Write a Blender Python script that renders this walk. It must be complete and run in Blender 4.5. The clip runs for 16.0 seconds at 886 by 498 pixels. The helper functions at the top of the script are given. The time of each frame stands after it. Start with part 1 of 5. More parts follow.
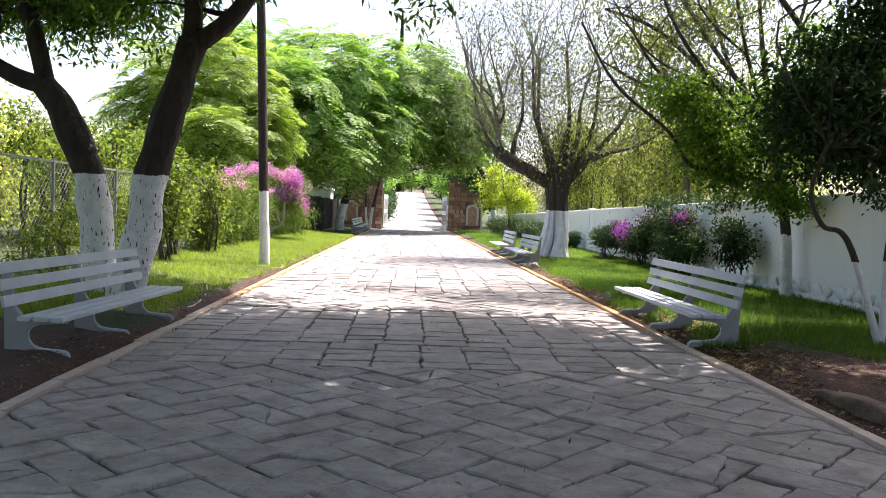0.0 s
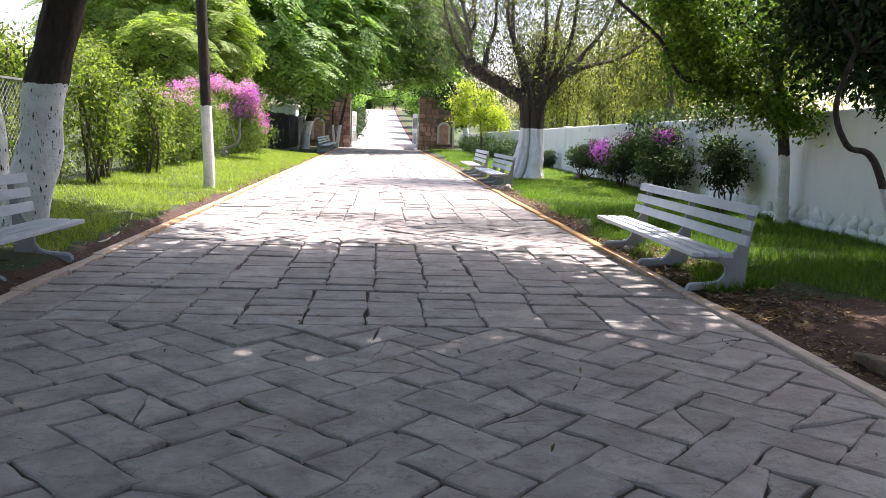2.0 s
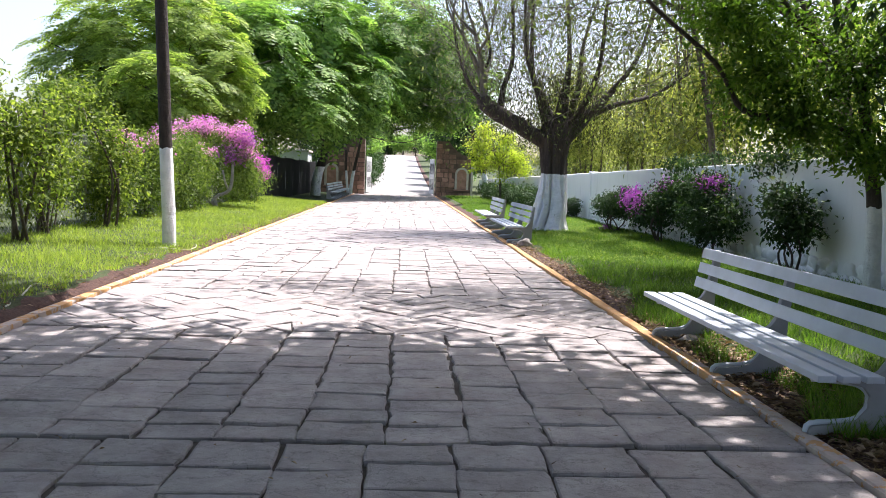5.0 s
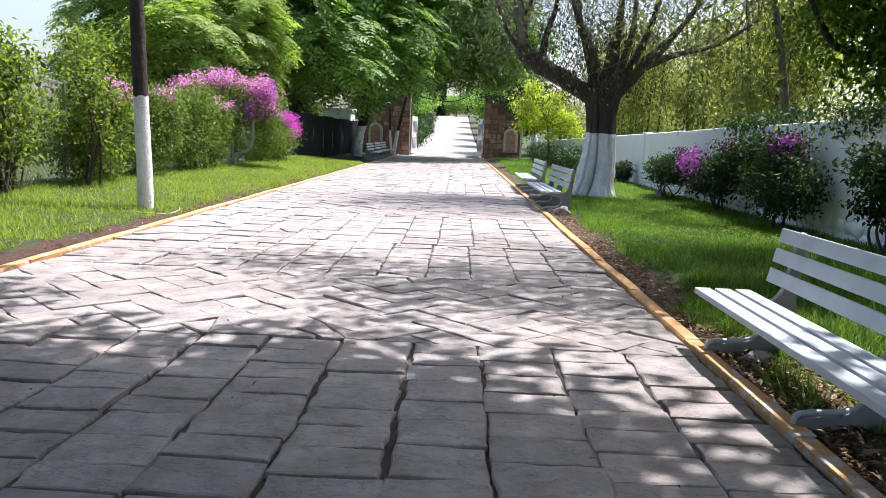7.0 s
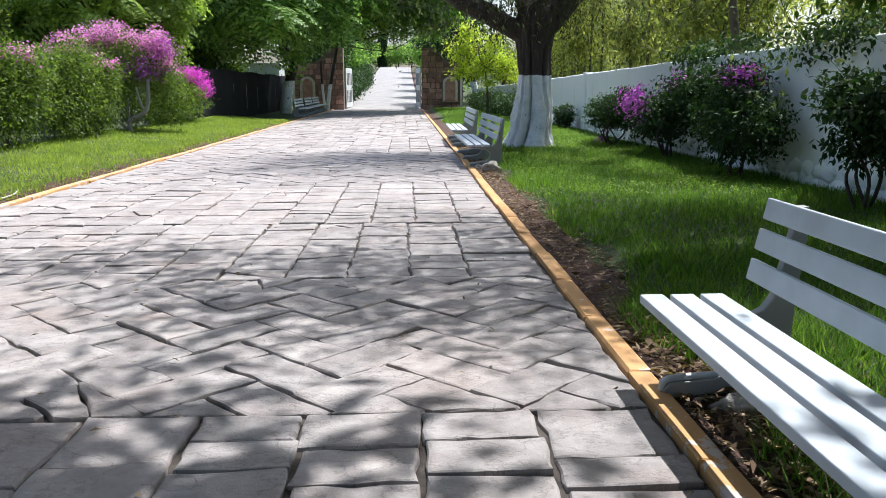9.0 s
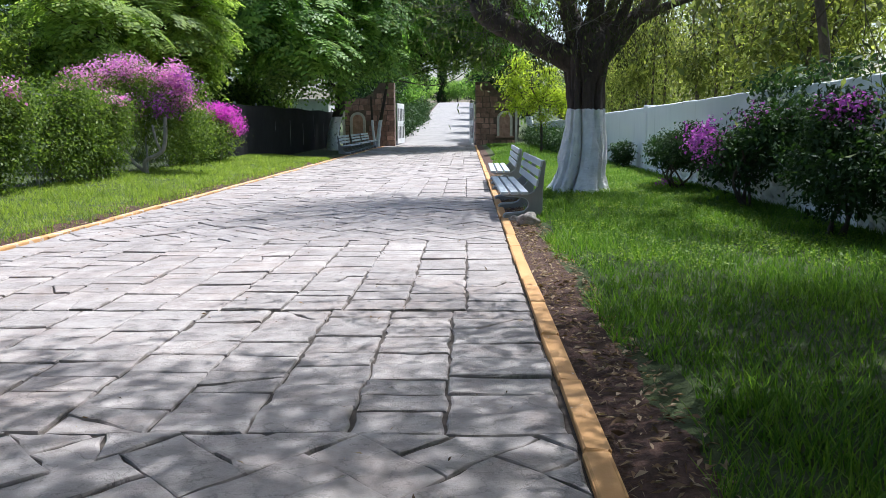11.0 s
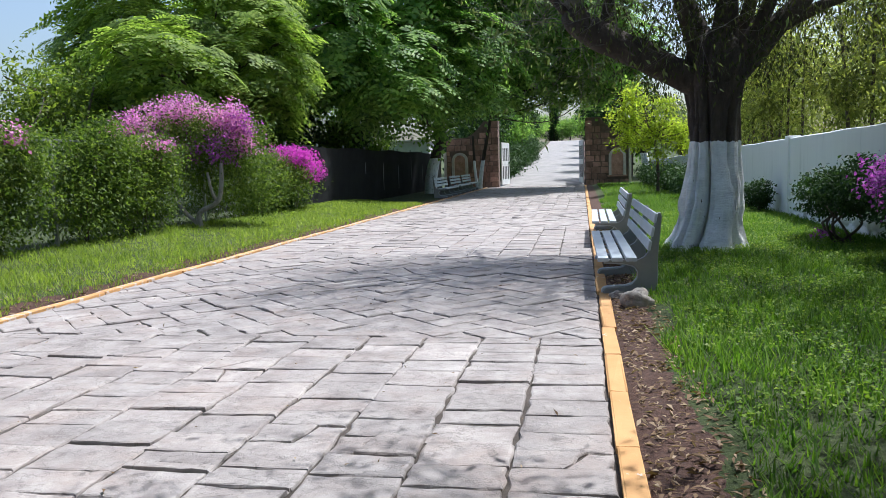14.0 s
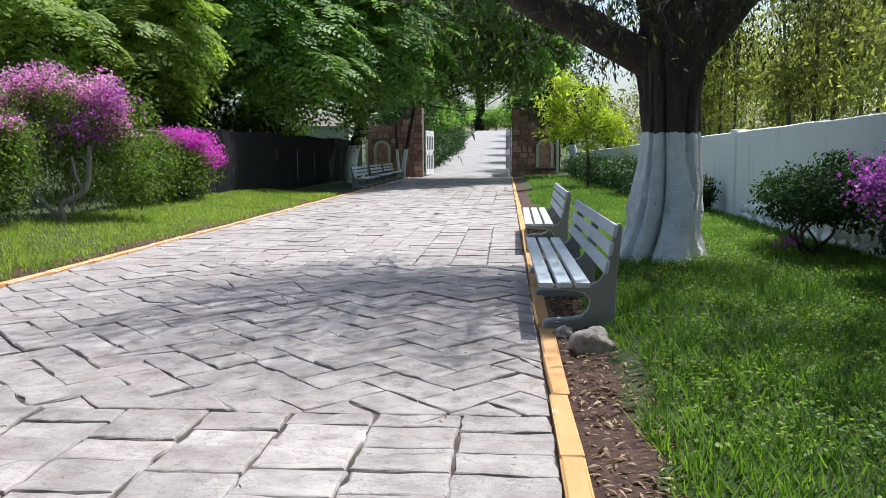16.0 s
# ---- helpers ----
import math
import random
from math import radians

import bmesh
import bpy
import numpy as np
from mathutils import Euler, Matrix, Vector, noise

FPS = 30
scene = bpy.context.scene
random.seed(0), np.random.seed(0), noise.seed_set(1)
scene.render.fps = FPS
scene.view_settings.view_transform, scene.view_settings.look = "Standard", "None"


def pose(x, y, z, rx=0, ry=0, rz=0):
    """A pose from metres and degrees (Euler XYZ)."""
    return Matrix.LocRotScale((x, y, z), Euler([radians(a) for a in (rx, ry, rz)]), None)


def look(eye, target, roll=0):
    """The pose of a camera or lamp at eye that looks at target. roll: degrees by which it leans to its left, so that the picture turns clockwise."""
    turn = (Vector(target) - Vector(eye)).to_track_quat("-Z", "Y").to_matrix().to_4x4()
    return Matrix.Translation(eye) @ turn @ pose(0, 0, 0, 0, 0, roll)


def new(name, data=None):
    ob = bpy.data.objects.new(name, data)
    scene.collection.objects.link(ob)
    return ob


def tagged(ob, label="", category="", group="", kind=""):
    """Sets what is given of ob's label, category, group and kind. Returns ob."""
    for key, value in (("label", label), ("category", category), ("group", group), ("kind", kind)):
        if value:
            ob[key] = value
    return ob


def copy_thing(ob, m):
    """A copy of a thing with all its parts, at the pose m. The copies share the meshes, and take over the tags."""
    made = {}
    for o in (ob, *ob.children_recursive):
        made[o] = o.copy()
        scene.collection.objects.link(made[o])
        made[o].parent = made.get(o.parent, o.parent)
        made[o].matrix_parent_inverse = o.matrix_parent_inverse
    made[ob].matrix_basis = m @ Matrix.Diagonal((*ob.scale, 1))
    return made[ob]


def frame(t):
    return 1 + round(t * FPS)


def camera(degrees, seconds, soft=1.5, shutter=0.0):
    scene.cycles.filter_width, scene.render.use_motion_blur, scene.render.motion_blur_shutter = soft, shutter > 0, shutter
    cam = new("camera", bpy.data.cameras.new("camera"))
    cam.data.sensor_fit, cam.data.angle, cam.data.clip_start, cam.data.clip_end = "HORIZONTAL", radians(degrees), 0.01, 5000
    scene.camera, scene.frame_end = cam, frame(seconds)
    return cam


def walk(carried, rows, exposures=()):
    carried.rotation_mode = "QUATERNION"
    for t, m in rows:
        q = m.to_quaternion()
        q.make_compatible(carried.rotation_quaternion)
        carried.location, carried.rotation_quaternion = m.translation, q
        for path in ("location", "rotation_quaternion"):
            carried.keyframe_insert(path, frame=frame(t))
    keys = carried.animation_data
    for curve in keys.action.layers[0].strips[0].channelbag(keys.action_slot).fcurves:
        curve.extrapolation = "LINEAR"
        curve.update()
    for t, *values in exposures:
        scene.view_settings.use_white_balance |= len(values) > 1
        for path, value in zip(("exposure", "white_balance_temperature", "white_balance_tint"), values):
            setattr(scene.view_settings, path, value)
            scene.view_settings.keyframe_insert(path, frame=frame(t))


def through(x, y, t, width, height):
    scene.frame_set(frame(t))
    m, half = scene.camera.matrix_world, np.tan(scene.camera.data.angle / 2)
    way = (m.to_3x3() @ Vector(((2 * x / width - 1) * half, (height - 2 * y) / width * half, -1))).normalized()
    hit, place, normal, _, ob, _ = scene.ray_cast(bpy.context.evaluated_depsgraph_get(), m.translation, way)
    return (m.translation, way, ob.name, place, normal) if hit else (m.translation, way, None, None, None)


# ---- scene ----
cam = camera(58.7, 16.0, soft=0.4)

PATH = [
    (0, (-0.158, 0.582, 1.509), (-0.065, 2.578, 1.417), 2.1),
    (0.5, (-0.118, 0.922, 1.516), (-0.059, 2.918, 1.4), 3.3),
    (1, (-0.051, 1.294, 1.546), (0.123, 3.281, 1.398), 2.1),
    (1.5, (0.063, 1.688, 1.517), (0.316, 3.659, 1.288), 2.6),
    (2, (0.106, 2.165, 1.507), (0.273, 4.136, 1.213), 2.2),
    (2.5, (0.111, 2.61, 1.563), (0.322, 4.592, 1.39), 1.7),
    (3, (0.154, 3.108, 1.531), (0.297, 5.082, 1.24), 0.8),
    (3.5, (0.23, 3.551, 1.54), (0.266, 5.535, 1.29), 0.7),
    (4, (0.343, 4.068, 1.538), (0.449, 6.054, 1.333), 2.1),
    (4.5, (0.46, 4.547, 1.53), (0.446, 6.534, 1.301), 1.3),
    (5, (0.656, 5.041, 1.538), (0.764, 7.029, 1.355), 2.1),
    (5.2, (0.711, 5.251, 1.526), (0.818, 7.24, 1.346), 1.2),
    (7.3, (1.447, 7.469, 1.458), (1.417, 9.439, 1.117), 2.8),
    (7.5, (1.494, 7.68, 1.466), (1.503, 9.642, 1.08), 3.9),
    (8, (1.648, 8.238, 1.444), (1.618, 10.212, 1.122), 0.3),
    (8.5, (1.844, 8.76, 1.429), (1.825, 10.718, 1.022), 1.1),
    (9, (2.033, 9.27, 1.426), (2.124, 11.228, 1.027), -0.1),
    (9.5, (2.201, 9.797, 1.409), (2.16, 11.761, 1.033), -1.5),
    (10, (2.3, 10.407, 1.453), (2.247, 12.378, 1.117), 0.1),
    (10.2, (2.368, 10.626, 1.47), (2.318, 12.603, 1.169), -0.8),
    (12.3, (2.961, 13.166, 1.431), (2.865, 15.134, 1.089), 0.5),
    (12.5, (2.987, 13.325, 1.438), (2.915, 15.308, 1.187), 1.4),
    (13, (2.981, 13.888, 1.435), (2.897, 15.858, 1.098), 0.5),
    (13.5, (2.961, 14.401, 1.448), (2.684, 16.363, 1.175), 0.8),
    (14, (2.981, 14.905, 1.474), (2.632, 16.863, 1.264), -1.7),
    (14.5, (2.953, 15.505, 1.466), (2.758, 17.488, 1.305), -0.3),
    (15, (2.933, 16.081, 1.462), (2.765, 18.063, 1.254), 0.8),
    (15.5, (2.902, 16.6, 1.49), (2.729, 18.584, 1.306), -1.8),
    (16, (2.878, 17.137, 1.493), (2.717, 19.116, 1.25), -0.5),
]
walk(cam, [(t, look(eye, target, roll)) for t, eye, target, roll in PATH],
     exposures=[(0, 1.3, 6800, 16), (2.5, 1.4, 6600, 18), (3.5, 1.38, 6550, 18), (5, 1.12, 6350, 16), (7.5, 0.82, 6200, 11), (8.5, 0.67, 6100, 8), (10, 0.56, 5950, 7), (12.5, 0.43, 5850, 8), (14, 0.33, 5900, 7), (16, 0.37, 6050, 7)])

# ---- world, sun ----
SUN_EL, SUN_AZ = 63.0, 42.0          # degrees: height, and turn from straight ahead towards the wall side
world = bpy.data.worlds.new("sky_world")
scene.world = world
world.use_nodes = True
sky = world.node_tree.nodes.new("ShaderNodeTexSky")
sky.sky_type, sky.sun_disc = "NISHITA", False
sky.sun_elevation, sky.sun_rotation = radians(SUN_EL), radians(SUN_AZ)
sky.dust_density = 3.5
world.node_tree.links.new(sky.outputs[0], world.node_tree.nodes["Background"].inputs[0])
world.node_tree.nodes["Background"].inputs[1].default_value = 0.15
sun = new("sun", bpy.data.lights.new("sun", "SUN"))
sun.data.energy, sun.data.angle, sun.data.color = 5.0, radians(0.6), (1.0, 0.965, 0.92)
SUN_DIR = Vector((math.sin(radians(SUN_AZ)) * math.cos(radians(SUN_EL)), math.cos(radians(SUN_AZ)) * math.cos(radians(SUN_EL)), math.sin(radians(SUN_EL))))
sun.matrix_world = look(SUN_DIR * 60, (0, 0, 0))

# ---- materials ----
def nodes_of(name):
    m = bpy.data.materials.new(name)
    m.use_nodes = True
    t = m.node_tree
    return m, t, t.nodes["Principled BSDF"]


def node(t, kind, **inputs):
    n = t.nodes.new("ShaderNode" + kind)
    for k, v in inputs.items():
        n.inputs[k].default_value = v
    return n


def noise_node(t, coord, scale, detail=5.0, rough=0.6):
    n = node(t, "TexNoise", Scale=scale, Detail=detail, Roughness=rough)
    t.links.new(coord, n.inputs["Vector"])
    return n.outputs["Fac"]


def ramp(t, fac, stops):
    r = t.nodes.new("ShaderNodeValToRGB")
    e = r.color_ramp.elements
    while len(e) < len(stops):
        e.new(0.5)
    for el, (pos, col) in zip(e, stops):
        el.position, el.color = pos, (*col, 1)
    t.links.new(fac, r.inputs[0])
    return r.outputs["Color"]


def mix(t, fac, a, b, how="MIX"):
    n = t.nodes.new("ShaderNodeMix")
    n.data_type, n.blend_type = "RGBA", how
    for sock, v in ((n.inputs[0], fac), (n.inputs[6], a), (n.inputs[7], b)):
        if isinstance(v, bpy.types.NodeSocket):
            t.links.new(v, sock)
        else:
            sock.default_value = v if isinstance(v, float) else (*v, 1)
    return n.outputs[2]


def calc(t, op, a, b=0.0):
    n = t.nodes.new("ShaderNodeMath")
    n.operation = op
    for i, v in enumerate((a, b)):
        if isinstance(v, bpy.types.NodeSocket):
            t.links.new(v, n.inputs[i])
        else:
            n.inputs[i].default_value = v
    return n.outputs[0]


def bump(t, bsdf, height, strength=0.4, distance=0.02):
    b = node(t, "Bump", Strength=strength, Distance=distance)
    t.links.new(height, b.inputs["Height"])
    t.links.new(b.outputs[0], bsdf.inputs["Normal"])


def place_of(t):
    return t.nodes.new("ShaderNodeNewGeometry").outputs["Position"]


def piece_random(t):
    a = t.nodes.new("ShaderNodeObjectInfo").outputs["Random"]
    b = t.nodes.new("ShaderNodeNewGeometry").outputs["Random Per Island"]
    return calc(t, "FRACT", calc(t, "ADD", a, b))


def surface(name, stops, scale, rough=0.8, fine=40.0, bumpy=0.4, depth=0.01, metal=0.0, pieces=0.0):
    """Mottled solid surface: large stains from the ramp, fine grain, relief, and a random shade for each piece."""
    m, t, b = nodes_of(name)
    p = place_of(t)
    big = noise_node(t, p, scale)
    small = noise_node(t, p, fine, 4.0)
    col = ramp(t, big, stops)
    col = mix(t, 0.35, col, ramp(t, small, [(0.3, (0.25, 0.25, 0.25)), (0.7, (0.8, 0.8, 0.8))]), "OVERLAY")
    if pieces:
        col = mix(t, pieces, col, ramp(t, piece_random(t), [(0.0, (0.2, 0.2, 0.2)), (1.0, (0.85, 0.82, 0.8))]), "OVERLAY")
    t.links.new(col, b.inputs["Base Color"])
    b.inputs["Roughness"].default_value, b.inputs["Metallic"].default_value = rough, metal
    bump(t, b, calc(t, "ADD", big, calc(t, "MULTIPLY", small, 0.6)), bumpy, depth)
    return m


def leaf_material(name, dark, mid, light, through=0.45, rough=0.5, tint=(1.5, 1.6, 0.7)):
    m, t, b = nodes_of(name)
    island = t.nodes.new("ShaderNodeNewGeometry").outputs["Random Per Island"]
    patch = noise_node(t, place_of(t), 0.7, 2.0)
    fac = calc(t, "ADD", calc(t, "MULTIPLY", island, 0.6), calc(t, "MULTIPLY", patch, 0.45))
    col = ramp(t, fac, [(0.15, dark), (0.5, mid), (0.9, light)])
    t.links.new(col, b.inputs["Base Color"])
    b.inputs["Roughness"].default_value = rough
    b.inputs["Specular IOR Level"].default_value = 0.2
    tr = t.nodes.new("ShaderNodeBsdfTranslucent")
    t.links.new(mix(t, 1.0, col, tint, "MULTIPLY"), tr.inputs["Color"])
    s = t.nodes.new("ShaderNodeMixShader")
    s.inputs[0].default_value = through
    t.links.new(b.outputs[0], s.inputs[1])
    t.links.new(tr.outputs[0], s.inputs[2])
    t.links.new(s.outputs[0], t.nodes["Material Output"].inputs[0])
    return m


def bark_material(name, dark, light, paint_top=None, scale=9.0, flaked=0.7):
    """Furrowed bark; below paint_top (metres, an uneven line) it is limewashed, flaking here and there."""
    m, t, b = nodes_of(name)
    p = place_of(t)
    squash = node(t, "Mapping")
    squash.inputs["Scale"].default_value = (1.0, 1.0, 0.25)
    t.links.new(p, squash.inputs["Vector"])
    grain = noise_node(t, squash.outputs[0], scale, 8.0, 0.7)
    col = ramp(t, grain, [(0.3, dark), (0.7, light)])
    if paint_top:
        z = t.nodes.new("ShaderNodeSeparateXYZ")
        t.links.new(p, z.inputs[0])
        edge = calc(t, "ADD", z.outputs["Z"], calc(t, "MULTIPLY", noise_node(t, p, 9.0), 0.14))
        painted = calc(t, "LESS_THAN", edge, paint_top + 0.07)
        flake = calc(t, "LESS_THAN", noise_node(t, squash.outputs[0], scale * 3.2, 6.0), flaked)
        lime = ramp(t, noise_node(t, p, 5.0), [(0.3, (0.74, 0.75, 0.76)), (0.55, (0.9, 0.905, 0.91))])
        col = mix(t, calc(t, "MULTIPLY", painted, flake), col, lime)
    t.links.new(col, b.inputs["Base Color"])
    b.inputs["Roughness"].default_value = 0.9
    cross = node(t, "Mapping")
    cross.inputs["Scale"].default_value = (1.0, 1.0, 4.0)
    t.links.new(p, cross.inputs["Vector"])
    ridges = calc(t, "ADD", grain, calc(t, "MULTIPLY", noise_node(t, cross.outputs[0], 4.0, 6.0, 0.7), 0.8))
    bump(t, b, ridges, 1.0, 0.045)
    return m


def painted_metal_or_wood(name, col, worn, rough=0.45):
    m, t, b = nodes_of(name)
    p = place_of(t)
    chips = ramp(t, noise_node(t, p, 30.0, 8.0, 0.7), [(0.28, (1, 1, 1)), (0.34, (0, 0, 0))])
    dirt = noise_node(t, p, 3.5)
    c = mix(t, chips, ramp(t, dirt, [(0.3, tuple(v * 0.82 for v in col)), (0.65, col)]), worn)
    t.links.new(c, b.inputs["Base Color"])
    b.inputs["Roughness"].default_value = rough
    bump(t, b, noise_node(t, p, 60.0), 0.15, 0.004)
    return m


def kerb_material():
    """Ochre road paint over concrete, faded to bare concrete on the stretch behind the first benches."""
    m, t, b = nodes_of("kerb_paint")
    p = place_of(t)
    sep = t.nodes.new("ShaderNodeSeparateXYZ")
    t.links.new(p, sep.inputs[0])
    wear = noise_node(t, p, 7.0, 8.0, 0.7)
    paint = ramp(t, noise_node(t, p, 2.0), [(0.3, (0.47, 0.245, 0.085)), (0.7, (0.58, 0.325, 0.135))])
    bare = ramp(t, wear, [(0.3, (0.4, 0.31, 0.26)), (0.7, (0.58, 0.48, 0.42))])
    far = node(t, "MapRange")
    far.inputs["From Min"].default_value, far.inputs["From Max"].default_value = 7.0, 14.0
    far.inputs["To Min"].default_value, far.inputs["To Max"].default_value = 0.34, 0.64
    t.links.new(sep.outputs["Y"], far.inputs["Value"])
    garden = calc(t, "MULTIPLY", calc(t, "LESS_THAN", sep.outputs["X"], 0.0), 0.1)
    t.links.new(mix(t, calc(t, "LESS_THAN", wear, calc(t, "SUBTRACT", far.outputs[0], garden)), bare, paint), b.inputs["Base Color"])
    b.inputs["Roughness"].default_value = 0.75
    bump(t, b, wear, 0.5, 0.01)
    return m


def ground_material():
    """Turf soil between the grass, reddish bare soil with litter beside the kerbs and under the first trees."""
    m, t, b = nodes_of("ground_soil")
    p = place_of(t)
    sep = t.nodes.new("ShaderNodeSeparateXYZ")
    t.links.new(p, sep.inputs[0])
    n1 = noise_node(t, p, 1.3, 6.0)
    n2 = noise_node(t, p, 25.0, 6.0, 0.7)
    soil = ramp(t, n2, [(0.25, (0.022, 0.011, 0.008)), (0.5, (0.07, 0.034, 0.025)), (0.75, (0.145, 0.078, 0.056))])
    turf = ramp(t, n2, [(0.3, (0.025, 0.035, 0.01)), (0.7, (0.06, 0.085, 0.02))])
    wob = calc(t, "MULTIPLY", calc(t, "SUBTRACT", n1, 0.5), 0.5)
    right = calc(t, "GREATER_THAN", calc(t, "ADD", sep.outputs["X"], wob), 3.62)
    left = calc(t, "LESS_THAN", calc(t, "ADD", sep.outputs["X"], wob), -3.22)
    grass = calc(t, "MAXIMUM", right, left)
    shade = calc(t, "GREATER_THAN", calc(t, "ADD", sep.outputs["Y"], calc(t, "MULTIPLY", wob, 2.0)), 9.2)
    outer = calc(t, "GREATER_THAN", calc(t, "ABSOLUTE", calc(t, "SUBTRACT", sep.outputs["X"], 0.7)), 7.2)
    shade = calc(t, "MAXIMUM", shade, outer)
    t.links.new(mix(t, calc(t, "MULTIPLY", grass, shade), soil, turf), b.inputs["Base Color"])
    b.inputs["Roughness"].default_value = 0.95
    bump(t, b, n2, 0.8, 0.04)
    return m


def paver_material():
    """Split grey-lilac stone: rough cleft faces, rusty and earthy stains, foot-worn paler patches."""
    m, t, b = nodes_of("paving_stone")
    p = place_of(t)
    wide = noise_node(t, p, 0.55, 5.0, 0.6)
    mid = noise_node(t, p, 3.2, 6.0, 0.65)
    cleft = noise_node(t, p, 16.0, 8.0, 0.7)
    grit = noise_node(t, p, 90.0, 3.0)
    col = ramp(t, mid, [(0.28, (0.2, 0.172, 0.166)), (0.5, (0.318, 0.29, 0.281)), (0.74, (0.425, 0.395, 0.381))])
    col = mix(t, 0.3, col, ramp(t, wide, [(0.3, (0.28, 0.24, 0.23)), (0.7, (0.72, 0.71, 0.71))]), "OVERLAY")
    col = mix(t, 0.16, col, ramp(t, cleft, [(0.3, (0.2, 0.19, 0.19)), (0.7, (0.8, 0.8, 0.8))]), "OVERLAY")
    col = mix(t, 0.2, col, ramp(t, piece_random(t), [(0.0, (0.22, 0.21, 0.22)), (0.6, (0.5, 0.5, 0.5)), (1.0, (0.85, 0.8, 0.77))]), "OVERLAY")
    rust = ramp(t, noise_node(t, p, 1.1, 7.0, 0.7), [(0.5, (0, 0, 0)), (0.7, (0.55, 0.55, 0.55))])
    col = mix(t, rust, col, (0.27, 0.195, 0.165))
    dirt = ramp(t, noise_node(t, p, 7.0, 8.0, 0.75), [(0.3, (0.6, 0.6, 0.6)), (0.4, (0, 0, 0))])
    col = mix(t, dirt, col, (0.12, 0.1, 0.09))
    flat = node(t, "Mapping")
    flat.inputs["Scale"].default_value = (2.6, 3.6, 1.0)
    t.links.new(p, flat.inputs["Vector"])
    vein = ramp(t, noise_node(t, flat.outputs[0], 1.0, 6.0, 0.6), [(0.487, (0, 0, 0)), (0.5, (0.4, 0.4, 0.4)), (0.513, (0, 0, 0))])
    col = mix(t, vein, col, (0.1, 0.085, 0.08))
    t.links.new(col, b.inputs["Base Color"])
    b.inputs["Roughness"].default_value = 0.72
    ledge = noise_node(t, p, 6.5, 3.0, 0.5)
    bump(t, b, calc(t, "ADD", calc(t, "ADD", cleft, calc(t, "SUBTRACT", calc(t, "MULTIPLY", ledge, 1.1), calc(t, "MULTIPLY", vein, 0.5))), calc(t, "MULTIPLY", grit, 0.25)), 0.55, 0.018)
    return m


def wall_material():
    """White limewash with grey rain streaks, patches and grime near the foot."""
    m, t, b = nodes_of("limewashed_wall")
    p = place_of(t)
    streak = node(t, "Mapping")
    streak.inputs["Scale"].default_value = (1.0, 3.0, 0.35)
    t.links.new(p, streak.inputs["Vector"])
    s = noise_node(t, streak.outputs[0], 1.6, 7.0, 0.65)
    col = ramp(t, s, [(0.22, (0.68, 0.69, 0.7)), (0.4, (0.86, 0.87, 0.88)), (0.7, (0.9, 0.91, 0.92))])
    t.links.new(col, b.inputs["Base Color"])
    b.inputs["Roughness"].default_value = 0.9
    bump(t, b, noise_node(t, p, 14.0, 8.0, 0.7), 0.4, 0.012)
    return m


M_PAVER = paver_material()
M_BED = surface("joint_soil", [(0.3, (0.028, 0.022, 0.019)), (0.7, (0.1, 0.08, 0.068))], 6.0, 0.95, 60.0, 0.6, 0.01)
M_FARROAD = surface("far_paving", [(0.3, (0.2, 0.19, 0.188)), (0.7, (0.32, 0.3, 0.292))], 1.2, 0.85)
M_KERB = kerb_material()
M_GROUND = ground_material()
M_WALL = wall_material()
M_SLAT = painted_metal_or_wood("slat_paint", (0.53, 0.575, 0.635), (0.3, 0.3, 0.3), 0.45)
M_SUPPORT = painted_metal_or_wood("support_paint", (0.3, 0.305, 0.31), (0.22, 0.21, 0.2), 0.6)
M_ROCK = surface("rock", [(0.3, (0.17, 0.145, 0.125)), (0.7, (0.42, 0.38, 0.34))], 6.0, 0.9, 30.0, 0.8, 0.03)
M_EDGING = surface("earthy_stone", [(0.3, (0.06, 0.04, 0.03)), (0.7, (0.2, 0.145, 0.11))], 5.0, 0.95, 30.0, 0.9, 0.03)
M_POLE = bark_material("pole_wood", (0.02, 0.014, 0.012), (0.06, 0.042, 0.035), 1.87, 14.0)
M_BARK_DARK = bark_material("bark_dark", (0.018, 0.013, 0.011), (0.075, 0.055, 0.043), 1.88, 9.0, 0.615)
M_BARK_BIG = bark_material("bark_big", (0.028, 0.02, 0.017), (0.1, 0.075, 0.06), 1.72, 6.0, 0.7)
M_BARK_SMALL = bark_material("bark_small", (0.03, 0.024, 0.02), (0.1, 0.08, 0.065), 1.1, 14.0)
M_BARK_WALLTREE = bark_material("bark_wall_tree", (0.03, 0.024, 0.02), (0.1, 0.08, 0.065), 1.32, 14.0)
M_BARK = bark_material("bark_plain", (0.04, 0.03, 0.022), (0.14, 0.11, 0.085), None, 12.0)
M_TWIG = bark_material("twig_bark", (0.11, 0.095, 0.08), (0.27, 0.24, 0.205), None, 12.0)
M_STEM_PALE = bark_material("pale_stem", (0.2, 0.18, 0.15), (0.42, 0.39, 0.34), None, 20.0)
M_STONE = surface("gate_stone", [(0.3, (0.29, 0.165, 0.13)), (0.7, (0.5, 0.315, 0.26))], 3.0, 0.9, 20.0, 0.7, 0.02, pieces=0.6)
M_MORTAR = surface("gate_mortar", [(0.3, (0.13, 0.09, 0.075)), (0.7, (0.22, 0.16, 0.13))], 4.0, 0.95)
M_TRIM = surface("arch_trim", [(0.3, (0.55, 0.5, 0.45)), (0.7, (0.75, 0.71, 0.66))], 4.0, 0.85)
